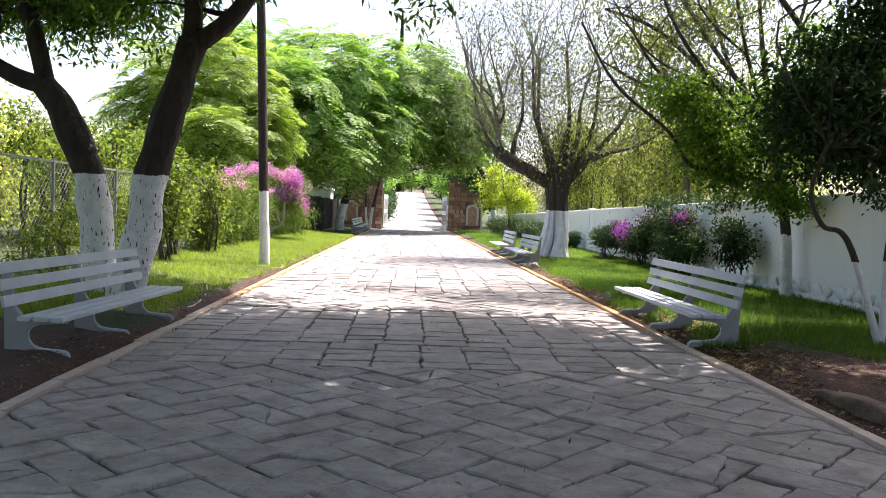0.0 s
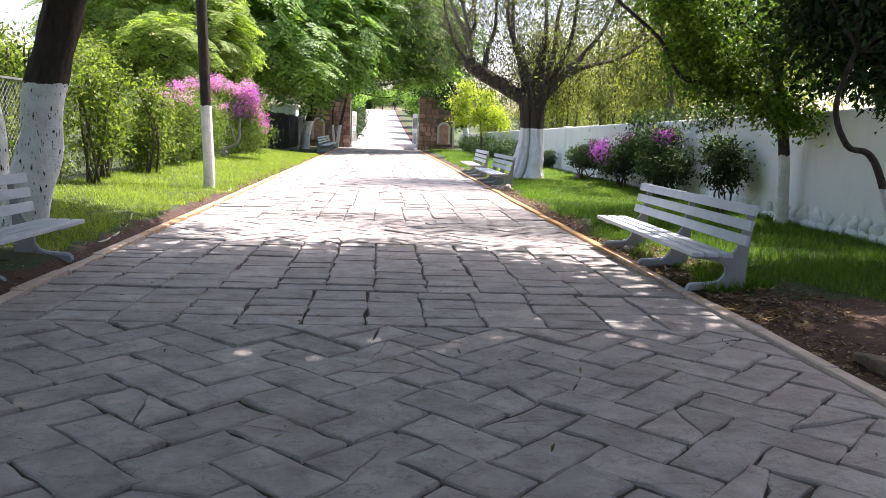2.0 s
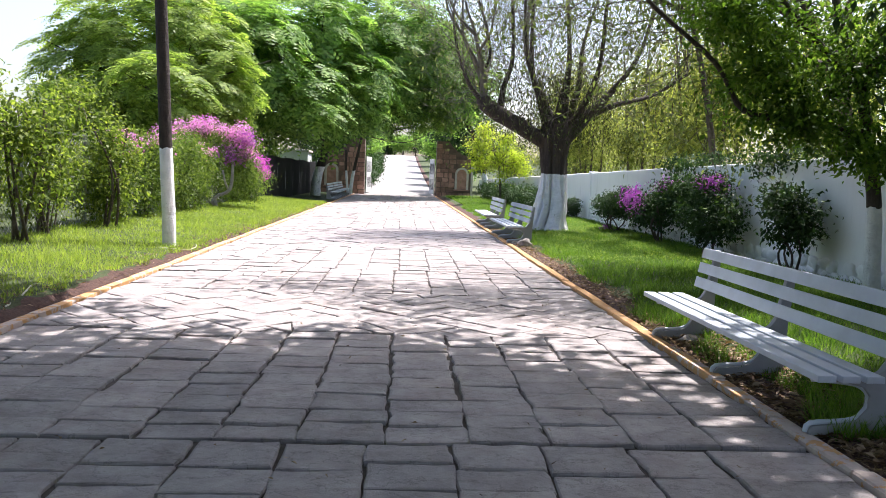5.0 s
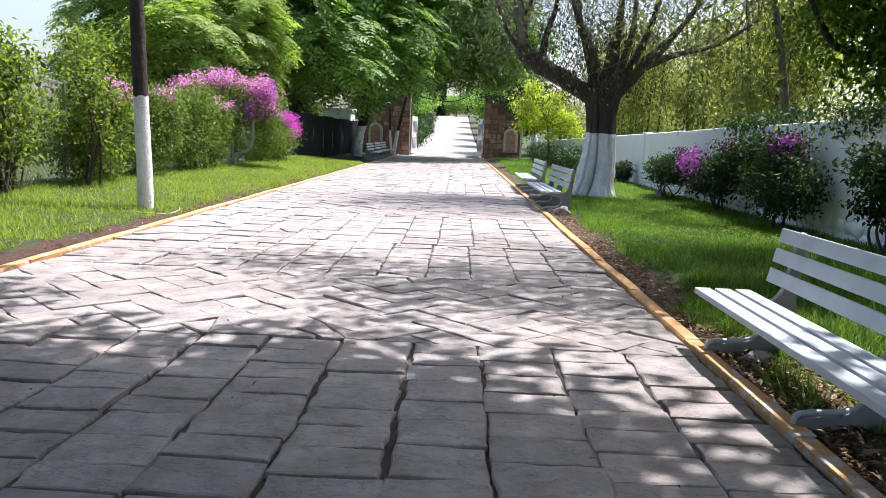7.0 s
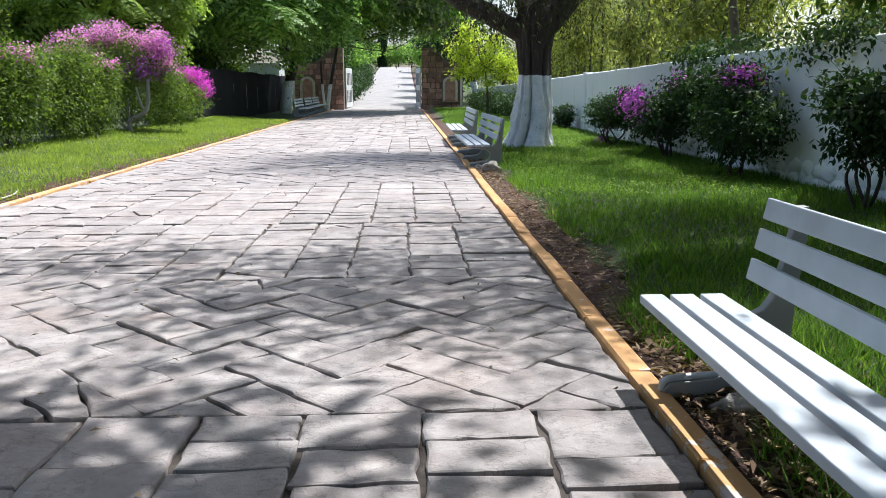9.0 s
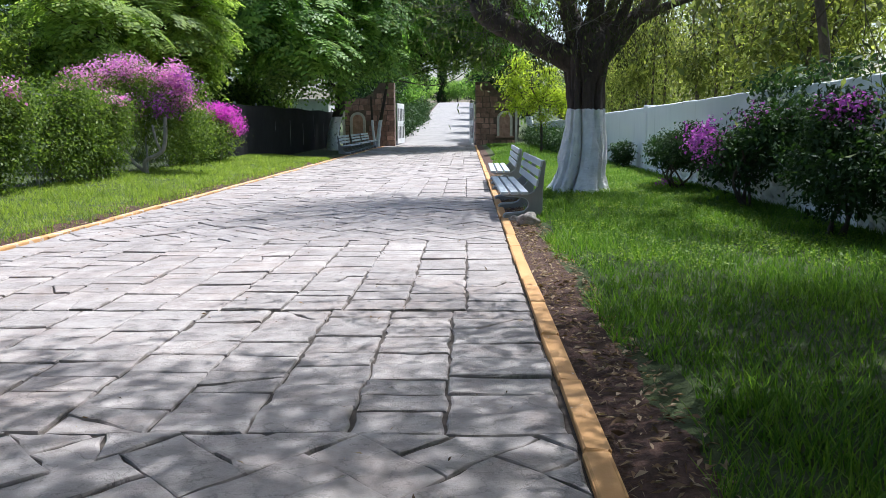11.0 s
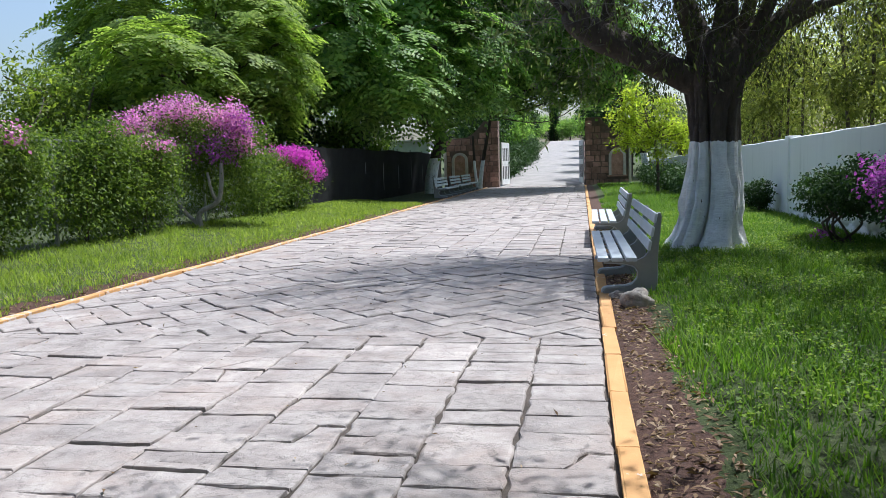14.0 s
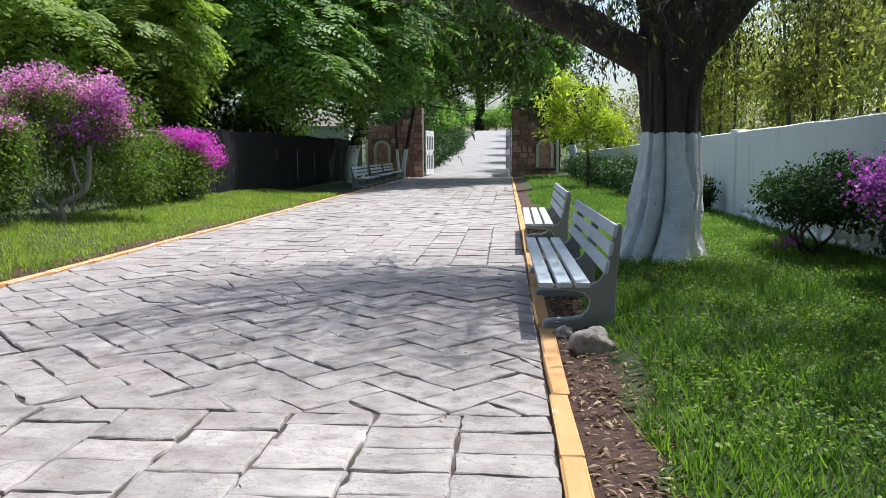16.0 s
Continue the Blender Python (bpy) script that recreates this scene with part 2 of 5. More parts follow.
M_WHITE = surface("white_paint", [(0.3, (0.66, 0.67, 0.68)), (0.7, (0.82, 0.83, 0.84))], 2.0, 0.6)
M_DARK = surface("dark_slot", [(0.3, (0.02, 0.02, 0.022)), (0.7, (0.05, 0.05, 0.055))], 3.0, 0.7)
M_NET = surface("shade_net", [(0.3, (0.006, 0.007, 0.008)), (0.7, (0.018, 0.02, 0.021))], 2.0, 0.85, 50.0)
M_STEEL = surface("galvanised_steel", [(0.3, (0.2, 0.21, 0.21)), (0.7, (0.38, 0.39, 0.39))], 5.0, 0.5, metal=0.6)
M_HOSE = surface("hose", [(0.3, (0.35, 0.33, 0.28)), (0.7, (0.55, 0.52, 0.46))], 5.0, 0.6)
L_FERN = leaf_material("feathery_leaves", (0.05, 0.105, 0.035), (0.17, 0.29, 0.075), (0.35, 0.47, 0.15), 0.54, tint=(1.4, 1.55, 0.75))
L_DARK = leaf_material("dark_leaves", (0.014, 0.035, 0.014), (0.028, 0.06, 0.022), (0.055, 0.1, 0.035), 0.25, 0.62)
L_CITRUS = leaf_material("citrus_leaves", (0.024, 0.06, 0.014), (0.07, 0.14, 0.028), (0.17, 0.27, 0.05), 0.48, 0.5)
L_YELLOW = leaf_material("yellow_green_leaves", (0.16, 0.21, 0.025), (0.34, 0.42, 0.055), (0.52, 0.57, 0.1), 0.56)
L_BRIGHT = leaf_material("sunlit_leaves", (0.04, 0.085, 0.014), (0.1, 0.19, 0.028), (0.2, 0.31, 0.05), 0.45)
L_BACK = leaf_material("background_leaves", (0.09, 0.115, 0.03), (0.29, 0.325, 0.095), (0.5, 0.51, 0.19), 0.6, tint=(1.45, 1.55, 0.8))
L_OLIVE = leaf_material("olive_leaves", (0.05, 0.065, 0.018), (0.16, 0.19, 0.05), (0.32, 0.33, 0.1), 0.55, tint=(1.45, 1.5, 0.8))
L_GREY = leaf_material("grey_green_leaves", (0.07, 0.095, 0.04), (0.13, 0.165, 0.07), (0.22, 0.25, 0.12), 0.4)
L_HEDGE = leaf_material("hedge_leaves", (0.032, 0.062, 0.014), (0.085, 0.135, 0.028), (0.19, 0.25, 0.062), 0.45)
# lighter variant of the hedge leaf, the sun on it included in the colour
L_SAPLING = leaf_material("sunlit_sapling_leaves", (0.03, 0.052, 0.012), (0.1, 0.15, 0.03), (0.27, 0.32, 0.075), 0.5)
L_FERNPALE = leaf_material("pale_feathery_leaves", (0.075, 0.12, 0.035), (0.22, 0.31, 0.075), (0.4, 0.48, 0.14), 0.54, tint=(1.4, 1.5, 0.7))
L_PINK = leaf_material("pink_bracts", (0.34, 0.08, 0.32), (0.57, 0.24, 0.53), (0.74, 0.5, 0.7), 0.5, 0.5, (1.4, 1.05, 1.1))
L_VIOLET = leaf_material("violet_bracts", (0.22, 0.05, 0.3), (0.38, 0.1, 0.42), (0.52, 0.2, 0.54), 0.4, 0.5, (1.3, 1.0, 1.2))
L_MAGENTA = leaf_material("magenta_bracts", (0.42, 0.03, 0.38), (0.58, 0.06, 0.52), (0.7, 0.15, 0.6), 0.4, 0.5, (1.3, 1.0, 1.2))
L_GRASS = leaf_material("grass_blades", (0.036, 0.09, 0.012), (0.088, 0.175, 0.022), (0.19, 0.29, 0.046), 0.43)
L_VERGE = leaf_material("verge_blades", (0.09, 0.14, 0.025), (0.185, 0.26, 0.045), (0.34, 0.4, 0.09), 0.48)
# olive leaves inside the big crown, its shade put into the colour
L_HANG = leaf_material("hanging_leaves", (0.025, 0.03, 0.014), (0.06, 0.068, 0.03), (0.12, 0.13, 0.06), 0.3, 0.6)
L_LAWNWEED = leaf_material("lawn_weed_leaves", (0.05, 0.11, 0.015), (0.13, 0.22, 0.03), (0.28, 0.36, 0.06), 0.42)
L_LITTER = leaf_material("dry_leaves", (0.07, 0.04, 0.025), (0.2, 0.13, 0.08), (0.42, 0.33, 0.24), 0.15, 0.8)

# ---- building helpers ----
def mesh_of(name, verts, faces, material, smooth=False):
    me = bpy.data.meshes.new(name)
    me.from_pydata([tuple(v) for v in verts], [], faces)
    me.materials.append(material)
    if smooth:
        me.shade_smooth()
    return me


def quad_mesh(name, corners, material):
    """A mesh of loose quads from an array (n, 4, 3)."""
    corners = np.asarray(corners, dtype=np.float32)
    n = len(corners)
    me = bpy.data.meshes.new(name)
    me.vertices.add(4 * n)
    me.vertices.foreach_set("co", corners.reshape(-1))
    me.loops.add(4 * n)
    me.loops.foreach_set("vertex_index", np.arange(4 * n, dtype=np.int32))
    me.polygons.add(n)
    me.polygons.foreach_set("loop_start", np.arange(0, 4 * n, 4, dtype=np.int32))
    me.update(calc_edges=True)
    me.materials.append(material)
    return me


def link_part(name, me, parent, label=""):
    ob = new(name, me)
    ob.parent = parent
    return tagged(ob, label)


def bm_mesh(name, bm, material, smooth=False):
    me = bpy.data.meshes.new(name)
    bm.to_mesh(me)
    bm.free()
    me.materials.append(material)
    if smooth:
        me.shade_smooth()
    return me


def part(name, bm, material, parent, label="", smooth=False):
    return link_part(name, bm_mesh(name, bm, material, smooth), parent, label)


def thing(name, label, category, at=(0, 0, 0), group="", kind=""):
    ob = new(name)
    ob.location = at
    return tagged(ob, label, category, group, kind)


def box_bm(x0, x1, y0, y1, z0, z1, bevel=0.0):
    bm = bmesh.new()
    bmesh.ops.create_cube(bm, size=1, matrix=Matrix.Translation(((x0 + x1) / 2, (y0 + y1) / 2, (z0 + z1) / 2)) @ Matrix.Diagonal((x1 - x0, y1 - y0, z1 - z0, 1)))
    if bevel:
        bmesh.ops.bevel(bm, geom=list(bm.edges), offset=bevel, segments=2, affect="EDGES", profile=0.5)
    return bm


def slab_bm(outline, y0, y1, bevel=0.0):
    """An outline in x and z, extruded from y0 to y1."""
    bm = bmesh.new()
    f = bm.faces.new([bm.verts.new((x, y0, z)) for x, z in outline])
    r = bmesh.ops.extrude_face_region(bm, geom=[f])
    bmesh.ops.translate(bm, verts=[v for v in r["geom"] if isinstance(v, bmesh.types.BMVert)], vec=(0, y1 - y0, 0))
    bmesh.ops.recalc_face_normals(bm, faces=bm.faces)
    if bevel:
        bmesh.ops.bevel(bm, geom=list(bm.edges), offset=bevel, segments=2, affect="EDGES", profile=0.5)
    return bm


class Tubes:
    """Collects tapered tubes along lines of points."""

    def __init__(self):
        self.verts, self.faces = [], []

    def add(self, points, radii, sides=8, lumps=0.0, rng=None):
        pts = [Vector(p) for p in points]
        base = len(self.verts)
        side = None
        for i, p in enumerate(pts):
            d = (pts[min(i + 1, len(pts) - 1)] - pts[max(i - 1, 0)]).normalized()
            side = (side - d * side.dot(d)) if side else d.orthogonal()
            side.normalize()
            other = d.cross(side)
            for k in range(sides):
                a = 2 * math.pi * k / sides
                r = radii[i]
                if lumps:
                    r *= 1 + lumps * noise.noise(Vector((p.x * 1.3 + 3 * math.cos(a), p.y * 1.3 + 3 * math.sin(a), p.z * 1.7)))
                self.verts.append(p + side * (r * math.cos(a)) + other * (r * math.sin(a)))
        for i in range(len(pts) - 1):
            for k in range(sides):
                a, b = base + i * sides + k, base + i * sides + (k + 1) % sides
                self.faces.append((a, b, b + sides, a + sides))
        self.faces.append(tuple(base + (len(pts) - 1) * sides + k for k in range(sides)))
        return self

    def mesh(self, name, material):
        return mesh_of(name, self.verts, self.faces, material, smooth=True)


def bend(points, steps=5):
    """A smooth line through the points (Catmull-Rom)."""
    p = [Vector(points[0])] + [Vector(q) for q in points] + [Vector(points[-1])]
    out = []
    for i in range(1, len(p) - 2):
        for s in range(steps):
            u = s / steps
            out.append(0.5 * (2 * p[i] + (p[i + 1] - p[i - 1]) * u + (2 * p[i - 1] - 5 * p[i] + 4 * p[i + 1] - p[i + 2]) * u * u + (3 * p[i] - p[i - 1] - 3 * p[i + 1] + p[i + 2]) * u ** 3))
    out.append(p[-2])
    return out


def limb(tubes, points, r0, r1, sides=8, lumps=0.25):
    line = bend(points)
    tubes.add(line, [r0 + (r1 - r0) * i / (len(line) - 1) for i in range(len(line))], sides, lumps)
    return line


def grow(tubes, rng, start, way, length, radius, depth, spread=0.6, lift=0.12, tips=None, kids=3, sides=5):
    """Branches that fork again and again; collects the ends in tips."""
    pts, p, d = [start], start.copy(), way.normalized()
    steps = 4 if depth > 1 else 3
    for _ in range(steps):
        d = (d + Vector(rng.normal(0, 0.16, 3)) + Vector((0, 0, lift))).normalized()
        p = p + d * (length / steps)
        pts.append(p.copy())
    tubes.add(pts, [radius * (1 - 0.6 * i / steps) for i in range(steps + 1)], sides)
    if depth == 0:
        tips.append((pts[-1], d))
        tips.append((pts[-2], d))
        return
    for k in range(kids):
        at = pts[-1 - (k % 2) * int(k > 0)] if k else pts[-1]
        w = (d + Vector(rng.normal(0, spread, 3))).normalized()
        grow(tubes, rng, at, w, length * rng.uniform(0.6, 0.85), radius * 0.45, depth - 1, spread, lift, tips, kids, max(3, sides - 1))


def unit(a):
    return a / np.maximum(np.linalg.norm(a, axis=1, keepdims=True), 1e-6)


def leaf_quads(centers, ways, ups, length, width, fold=0.25):
    """Pointed leaves: base, side, tip, side, folded along the middle."""
    ways, across = unit(ways), unit(np.cross(ways, ups))
    lift = unit(np.cross(across, ways))
    length, width = np.reshape(length, (-1, 1)), np.reshape(width, (-1, 1))
    base, tip = centers - ways * length * 0.5, centers + ways * length * 0.5
    mid = centers - ways * length * 0.08 + lift * width * fold
    return np.stack([base, mid + across * width * 0.5, tip, mid - across * width * 0.5], axis=1)


def clump_points(rng, blobs, clumps, each, size, shell=0.55, flat=0.6):
    """Leaf places gathered in clumps near the skins of ellipsoids (x, y, z, rx, ry, rz), with outward ways."""
    vol = np.array([b[3] * b[4] + b[4] * b[5] + b[3] * b[5] for b in blobs])
    which = rng.choice(len(blobs), clumps, p=vol / vol.sum())
    b = np.array(blobs)[which]
    out = unit(rng.normal(0, 1, (clumps, 3)))
    r = rng.uniform(shell, 1.0, (clumps, 1)) * (1 + 0.14 * np.sin(out[:, :1] * 7 + which[:, None]) * np.cos(out[:, 1:2] * 6 + out[:, 2:] * 5))
    c = b[:, :3] + out * b[:, 3:] * r
    p = np.repeat(c, each, axis=0) + rng.normal(0, 1, (clumps * each, 3)) * np.array([size, size, size * flat])
    return p, np.repeat(out, each, axis=0)


def leaf_cloud(rng, blobs, clumps, each, size, length, ratio=0.45, shell=0.55, flat=0.6, droop=0.35, cut=None):
    p, out = clump_points(rng, blobs, clumps, each, size, shell, flat)
    if cut is not None:
        keep = cut(p)
        p, out = p[keep], out[keep]
    n = len(p)
    ways = out * 0.5 + rng.normal(0, 0.7, (n, 3)) - np.array([0, 0, droop])
    ups = np.array([0, 0, 1.0]) + rng.normal(0, 0.45, (n, 3))
    ln = length * rng.uniform(0.6, 1.3, n)
    return leaf_quads(p, ways, ups, ln, ln * ratio)


def frond_cloud(rng, blobs, count, length, pairs=5, shell=0.6, cut=None, each=7):
    """Feathery leaves in whorls: each whorl spreads drooping fronds, each a midrib with pairs of narrow leaflets."""
    c, out = clump_points(rng, blobs, count // each, 1, 0.0, shell, 0.5)
    if cut is not None:
        keep = cut(c)
        c, out = c[keep], out[keep]
    axis = unit(out * 0.55 + np.array([0, 0, 0.8]) + rng.normal(0, 0.2, out.shape))
    u = unit(np.cross(axis, rng.normal(0, 1, axis.shape)))
    v = np.cross(axis, u)
    big = length * rng.uniform(0.75, 1.2, (len(c), 1))
    quads = []
    for k in range(each):
        a = 2 * math.pi * k / each + rng.uniform(-0.35, 0.35, (len(c), 1))
        way = unit(u * np.cos(a) + v * np.sin(a) + axis * rng.uniform(0.0, 0.4, (len(c), 1)))
        up = unit(axis + rng.normal(0, 0.15, axis.shape))
        across = unit(np.cross(way, up))
        ln = big * rng.uniform(0.75, 1.15, (len(c), 1))
        for i in range(pairs):
            f = (i + 0.8) / pairs
            at = c + way * ln * f - np.array([0, 0, 0.42]) * ln * f * f
            half = ln * (0.4 * math.sin(math.pi * (0.2 + 0.7 * f)))
            for s in (-1, 1):
                lw = unit(across * s + way * 0.5 - up * 0.25)
                quads.append(leaf_quads(at + lw * half * 0.5, lw, up, half, ln * 0.17, 0.1))
    return np.concatenate(quads)


# ---- ground, road, kerbs ----
ROAD_L, ROAD_R, GATE_Y = -2.9, 3.13, 65.3


def rise(y):
    """The road climbs behind the gate and levels out far up."""
    u = np.clip((np.asarray(y, dtype=float) - 66.0) / 106.0, 0, 1)
    return 5.6 * (0.7 * u + 0.3 * u * u)


def ground_height(x, y):
    x, y = np.asarray(x, dtype=float), np.asarray(y, dtype=float)
    left = np.clip((-3.06 - x) / 0.16, 0, 1) * 0.09 + np.clip((-3.4 - x) / 2.2, 0, 1) * 0.2
    right = np.clip((x - 3.3) / 0.3, 0, 1) * 0.02 + np.clip((x - 3.68) / 0.2, 0, 1) * 0.05
    road = np.where((x > -3.0) & (x < 3.25), -0.09, 0.0)
    near_gate = np.clip((y - 43.0) / 4.0, 0, 1)
    return left * (1 - 0.85 * near_gate) + right + road + rise(y)


def build_ground():
    xs = np.concatenate([[-900, -400, -150, -60, -30, -18, -12, -9], np.arange(-7.5, -3.0, 0.12), [-2.99, -2.0, 0.0, 2.0, 3.2, 3.26], np.arange(3.36, 4.6, 0.1), np.arange(4.8, 8.4, 0.3), [9, 11, 14, 20, 35, 70, 160, 400, 900]])
    ys = np.concatenate([[-900, -300, -100, -40, -15, -6], np.arange(-3, 30, 0.15), np.arange(30, 66, 0.5), np.arange(66, 200, 5), [230, 300, 500, 1200]])
    gx, gy = np.meshgrid(xs, ys)
    gz = ground_height(gx, gy)
    for i in range(len(ys)):
        for j in range(len(xs)):
            x, y = xs[j], ys[i]
            if -8 < x < 8.5 and -3 < y < 66 and not (-3.0 <= x <= 3.26):
                rough = 0.05 if (x > 0 and x < 4.1) or (x < 0 and x > -3.55) else 0.03
                gz[i, j] += rough * (noise.noise(Vector((x * 3, y * 3, 0))) * 0.8 + noise.noise(Vector((x * 9, y * 9, 5))) * 0.4)
    verts = np.stack([gx, gy, gz], axis=-1).reshape(-1, 3)
    w = len(xs)
    faces = [(i * w + j, i * w + j + 1, (i + 1) * w + j + 1, (i + 1) * w + j) for i in range(len(ys) - 1) for j in range(w - 1)]
    return tagged(new("ground", mesh_of("ground", verts, faces, M_GROUND, True)), "reddish bare soil and turf beside the road", "ground", kind="structure")


build_ground()
bed = box_bm(-2.98, 3.2, -14, 13.6, -0.09, -0.026)
bmesh.ops.create_cube(bed, size=1, matrix=Matrix.Translation((0.11, 40.4, -0.0575)) @ Matrix.Diagonal((6.18, 53.6, 0.08, 1)))
road = tagged(new("road", bm_mesh("road", bed, M_BED)), "grey stone-paved road with soil-filled joints", "road", kind="structure")


def build_far_road():
    ys = np.concatenate([[66.0, 66.6, 67.4], np.arange(70, 190, 3.0)])
    verts, faces = [], []
    for y in ys:
        z = float(rise(y)) + 0.012 + 0.018 * min(1.0, (y - 66.0) / 4.0)
        verts += [(-3.0, y, z), (0.1, y, z + 0.03 * min(1.0, (y - 66.0) / 4.0)), (3.1, y, z)]
    for i in range(len(ys) - 1):
        for k in (0, 1):
            a = 3 * i + k
            faces.append((a, a + 1, a + 4, a + 3))
    return tagged(new("road", mesh_of("far_road", verts, faces, M_FARROAD, True)), "pale paved road climbing beyond the gate", "road", kind="structure")


build_far_road()


def kerb_mesh(length, seed):
    r = random.Random(seed)
    bm = box_bm(-0.06, 0.06, 0, length - 0.003, -0.09, 0.028, 0.012)
    for v in bm.verts:
        v.co.x += r.uniform(-0.006, 0.006)
        v.co.z += r.uniform(-0.007, 0.005)
    return bm_mesh("kerb_stone", bm, M_KERB)


KERB_MESHES = [kerb_mesh(0.98, s) for s in range(5)]
for side_name, kx in (("kerb_right", ROAD_R + 0.07), ("kerb_left", ROAD_L - 0.07)):
    kerb = thing(side_name, "low ochre-painted concrete kerb with worn paint", "kerb", (kx, 0, 0), kind="structure")
    kr = random.Random(int(kx * 10))
    for n in range(78):
        ob = link_part("kerb_stone", KERB_MESHES[kr.randrange(5)], kerb)
        ob.matrix_basis = pose(kr.uniform(-0.008, 0.008), -11.5 + n * 0.98, kr.uniform(-0.006, 0.006), kr.uniform(-0.3, 0.3), 0, kr.uniform(-0.35, 0.35))

# ---- boundary wall ----
WALL_X = 7.75


def wall_top(y):
    return 2.2 - 0.012 * (y - 8)


wall = thing("wall_right", "white limewashed boundary wall with a rough stone foot", "wall", (0, 0, 0), kind="structure")
for y0, y1 in ((-16, 12.4), (12.4, 34.6), (34.6, 78)):
    bm = bmesh.new()
    ny = int((y1 - y0) / 0.5)
    rows = []
    for i in range(ny + 1):
        y = y0 + (y1 - y0) * i / ny
        up = wall_top(y) + 0.02 * noise.noise(Vector((y * 0.8, 0, 0)))
        rows.append([bm.verts.new((WALL_X + dx + 0.012 * noise.noise(Vector((y, z * 2, dx))), y, z)) for dx, z in ((0, -0.1), (0, 0.5), (0, 1.2), (0, up - 0.02), (0.02, up), (0.2, up), (0.22, up - 0.02), (0.22, -0.1))])
    for a, b in zip(rows, rows[1:]):
        for k in range(len(a) - 1):
            bm.faces.new((a[k], b[k], b[k + 1], a[k + 1]))
    bm.faces.new(rows[0])
    bm.faces.new(rows[-1][::-1])
    bmesh.ops.recalc_face_normals(bm, faces=bm.faces)
    part("wall_section", bm, M_WALL, wall)
part("pilaster", box_bm(WALL_X - 0.05, WALL_X + 0.24, 34.45, 34.75, -0.05, 1.93, 0.015), M_WALL, wall)


def lump_mesh(name, seed, size, material, cuts=2, rough=0.3):
    bm = bmesh.new()
    bmesh.ops.create_icosphere(bm, subdivisions=cuts, radius=1.0)
    for v in bm.verts:
        n = noise.noise(v.co * 1.3 + Vector((seed * 7.1, 0, 0))) + 0.5 * noise.noise(v.co * 3.1 + Vector((0, seed * 3.3, 0)))
        v.co *= 1 + rough * n
        v.co = Vector((v.co.x * size[0], v.co.y * size[1], v.co.z * size[2]))
    return bm_mesh(name, bm, material, smooth=True)


FOOT_STONES = [lump_mesh("foot_stone", s, (0.045, 0.19, 0.12), M_WALL, 2, 0.6) for s in range(6)]
fr = random.Random(4)
yy = 9.0
while yy < 34:
    for row in range(2):
        ob = link_part("stone", FOOT_STONES[fr.randrange(6)], wall)
        ob.matrix_basis = pose(WALL_X - 0.01, yy + fr.uniform(-0.1, 0.1), 0.1 + row * 0.2, fr.uniform(-35, 35), 0, fr.uniform(-6, 6))
    yy += fr.uniform(0.3, 0.42)

# ---- gate ----
def arch_outline(cx, half, z0, spring, steps=10):
    return [(cx - half, z0)] + [(cx - half * math.cos(math.pi * i / steps), spring + half * math.sin(math.pi * i / steps)) for i in range(steps + 1)] + [(cx + half, z0)]


def gate_wing(flip, x_in, x_out):
    """A stone wing wall beside the gateway, taller at the opening, with an arched niche edged in white."""
    g = thing("gate_wall", "reddish rubble-stone gate wing with a white arched niche", "gate", (x_in, GATE_Y, 0), "gate wings", "structure")
    w = abs(x_out - x_in)
    s = -1 if flip else 1
    ncx = w * 0.74
    outline = [(0, -0.1), (0, 4.2), (0.95, 4.2), (1.15, 3.9), (1.55, 3.5), (2.0, 3.22), (w, 3.12), (w, -0.1)]
    prof = [(s * x, z) for x, z in outline]
    part("core", slab_bm(prof, 0.08, 1.0), M_MORTAR, g)
    part("niche_back", slab_bm([(s * x, z) for x, z in arch_outline(ncx, 0.4, 0.62, 1.75)], 0.03, 0.075), M_STONE, g, "reddish rendered niche back")
    outer, inner = arch_outline(ncx, 0.52, 0.6, 1.75), arch_outline(ncx, 0.36, 0.6, 1.75)
    part("arch_trim", slab_bm([(s * x, z) for x, z in outer + inner[::-1]], -0.1, 0.07), M_TRIM, g, "white arched trim")
    part("ledge", box_bm(min(s * (ncx - 0.6), s * (ncx + 0.6)), max(s * (ncx - 0.6), s * (ncx + 0.6)), -0.16, 0.07, 0.5, 0.6, 0.01), M_STONE, g)
    part("end_post", box_bm(min(s * w, s * (w + 0.16)), max(s * w, s * (w + 0.16)), -0.06, 0.9, -0.1, 2.35, 0.01), M_TRIM, g, "pale end post")
    r = random.Random(11)
    z = 0.0
    while z < 4.1:
        h = r.uniform(0.26, 0.46)
        x = 0.0
        while x < w - 0.05:
            sw = min(r.uniform(0.3, 0.62), w - x)
            top = 4.18 if x + sw < 1.0 else (3.5 if x + sw < 1.6 else 3.1)
            mid = x + sw / 2
            if z + h < top + 0.12 and not (abs(mid - ncx) < 0.62 and 0.45 < z + h / 2 < 2.35) and sw > 0.12:
                j = [r.uniform(0.005, 0.05) for _ in range(8)]
                pts = [(x + j[0], z + j[1]), (x + sw / 2, z + j[2] * 0.5), (x + sw - j[3], z + j[4]), (x + sw - j[5], z + h - j[6]), (x + sw * 0.45, z + h - j[7] * 0.4), (x + j[2], z + h - j[3])]
                part("stone", slab_bm([(s * a, b) for a, b in pts], r.uniform(-0.03, 0.02), 0.085), M_STONE, g)
            x += sw
        z += h
    return g


gate_wing(False, 3.2, 5.85)
gate_wing(True, -2.25, -5.6)


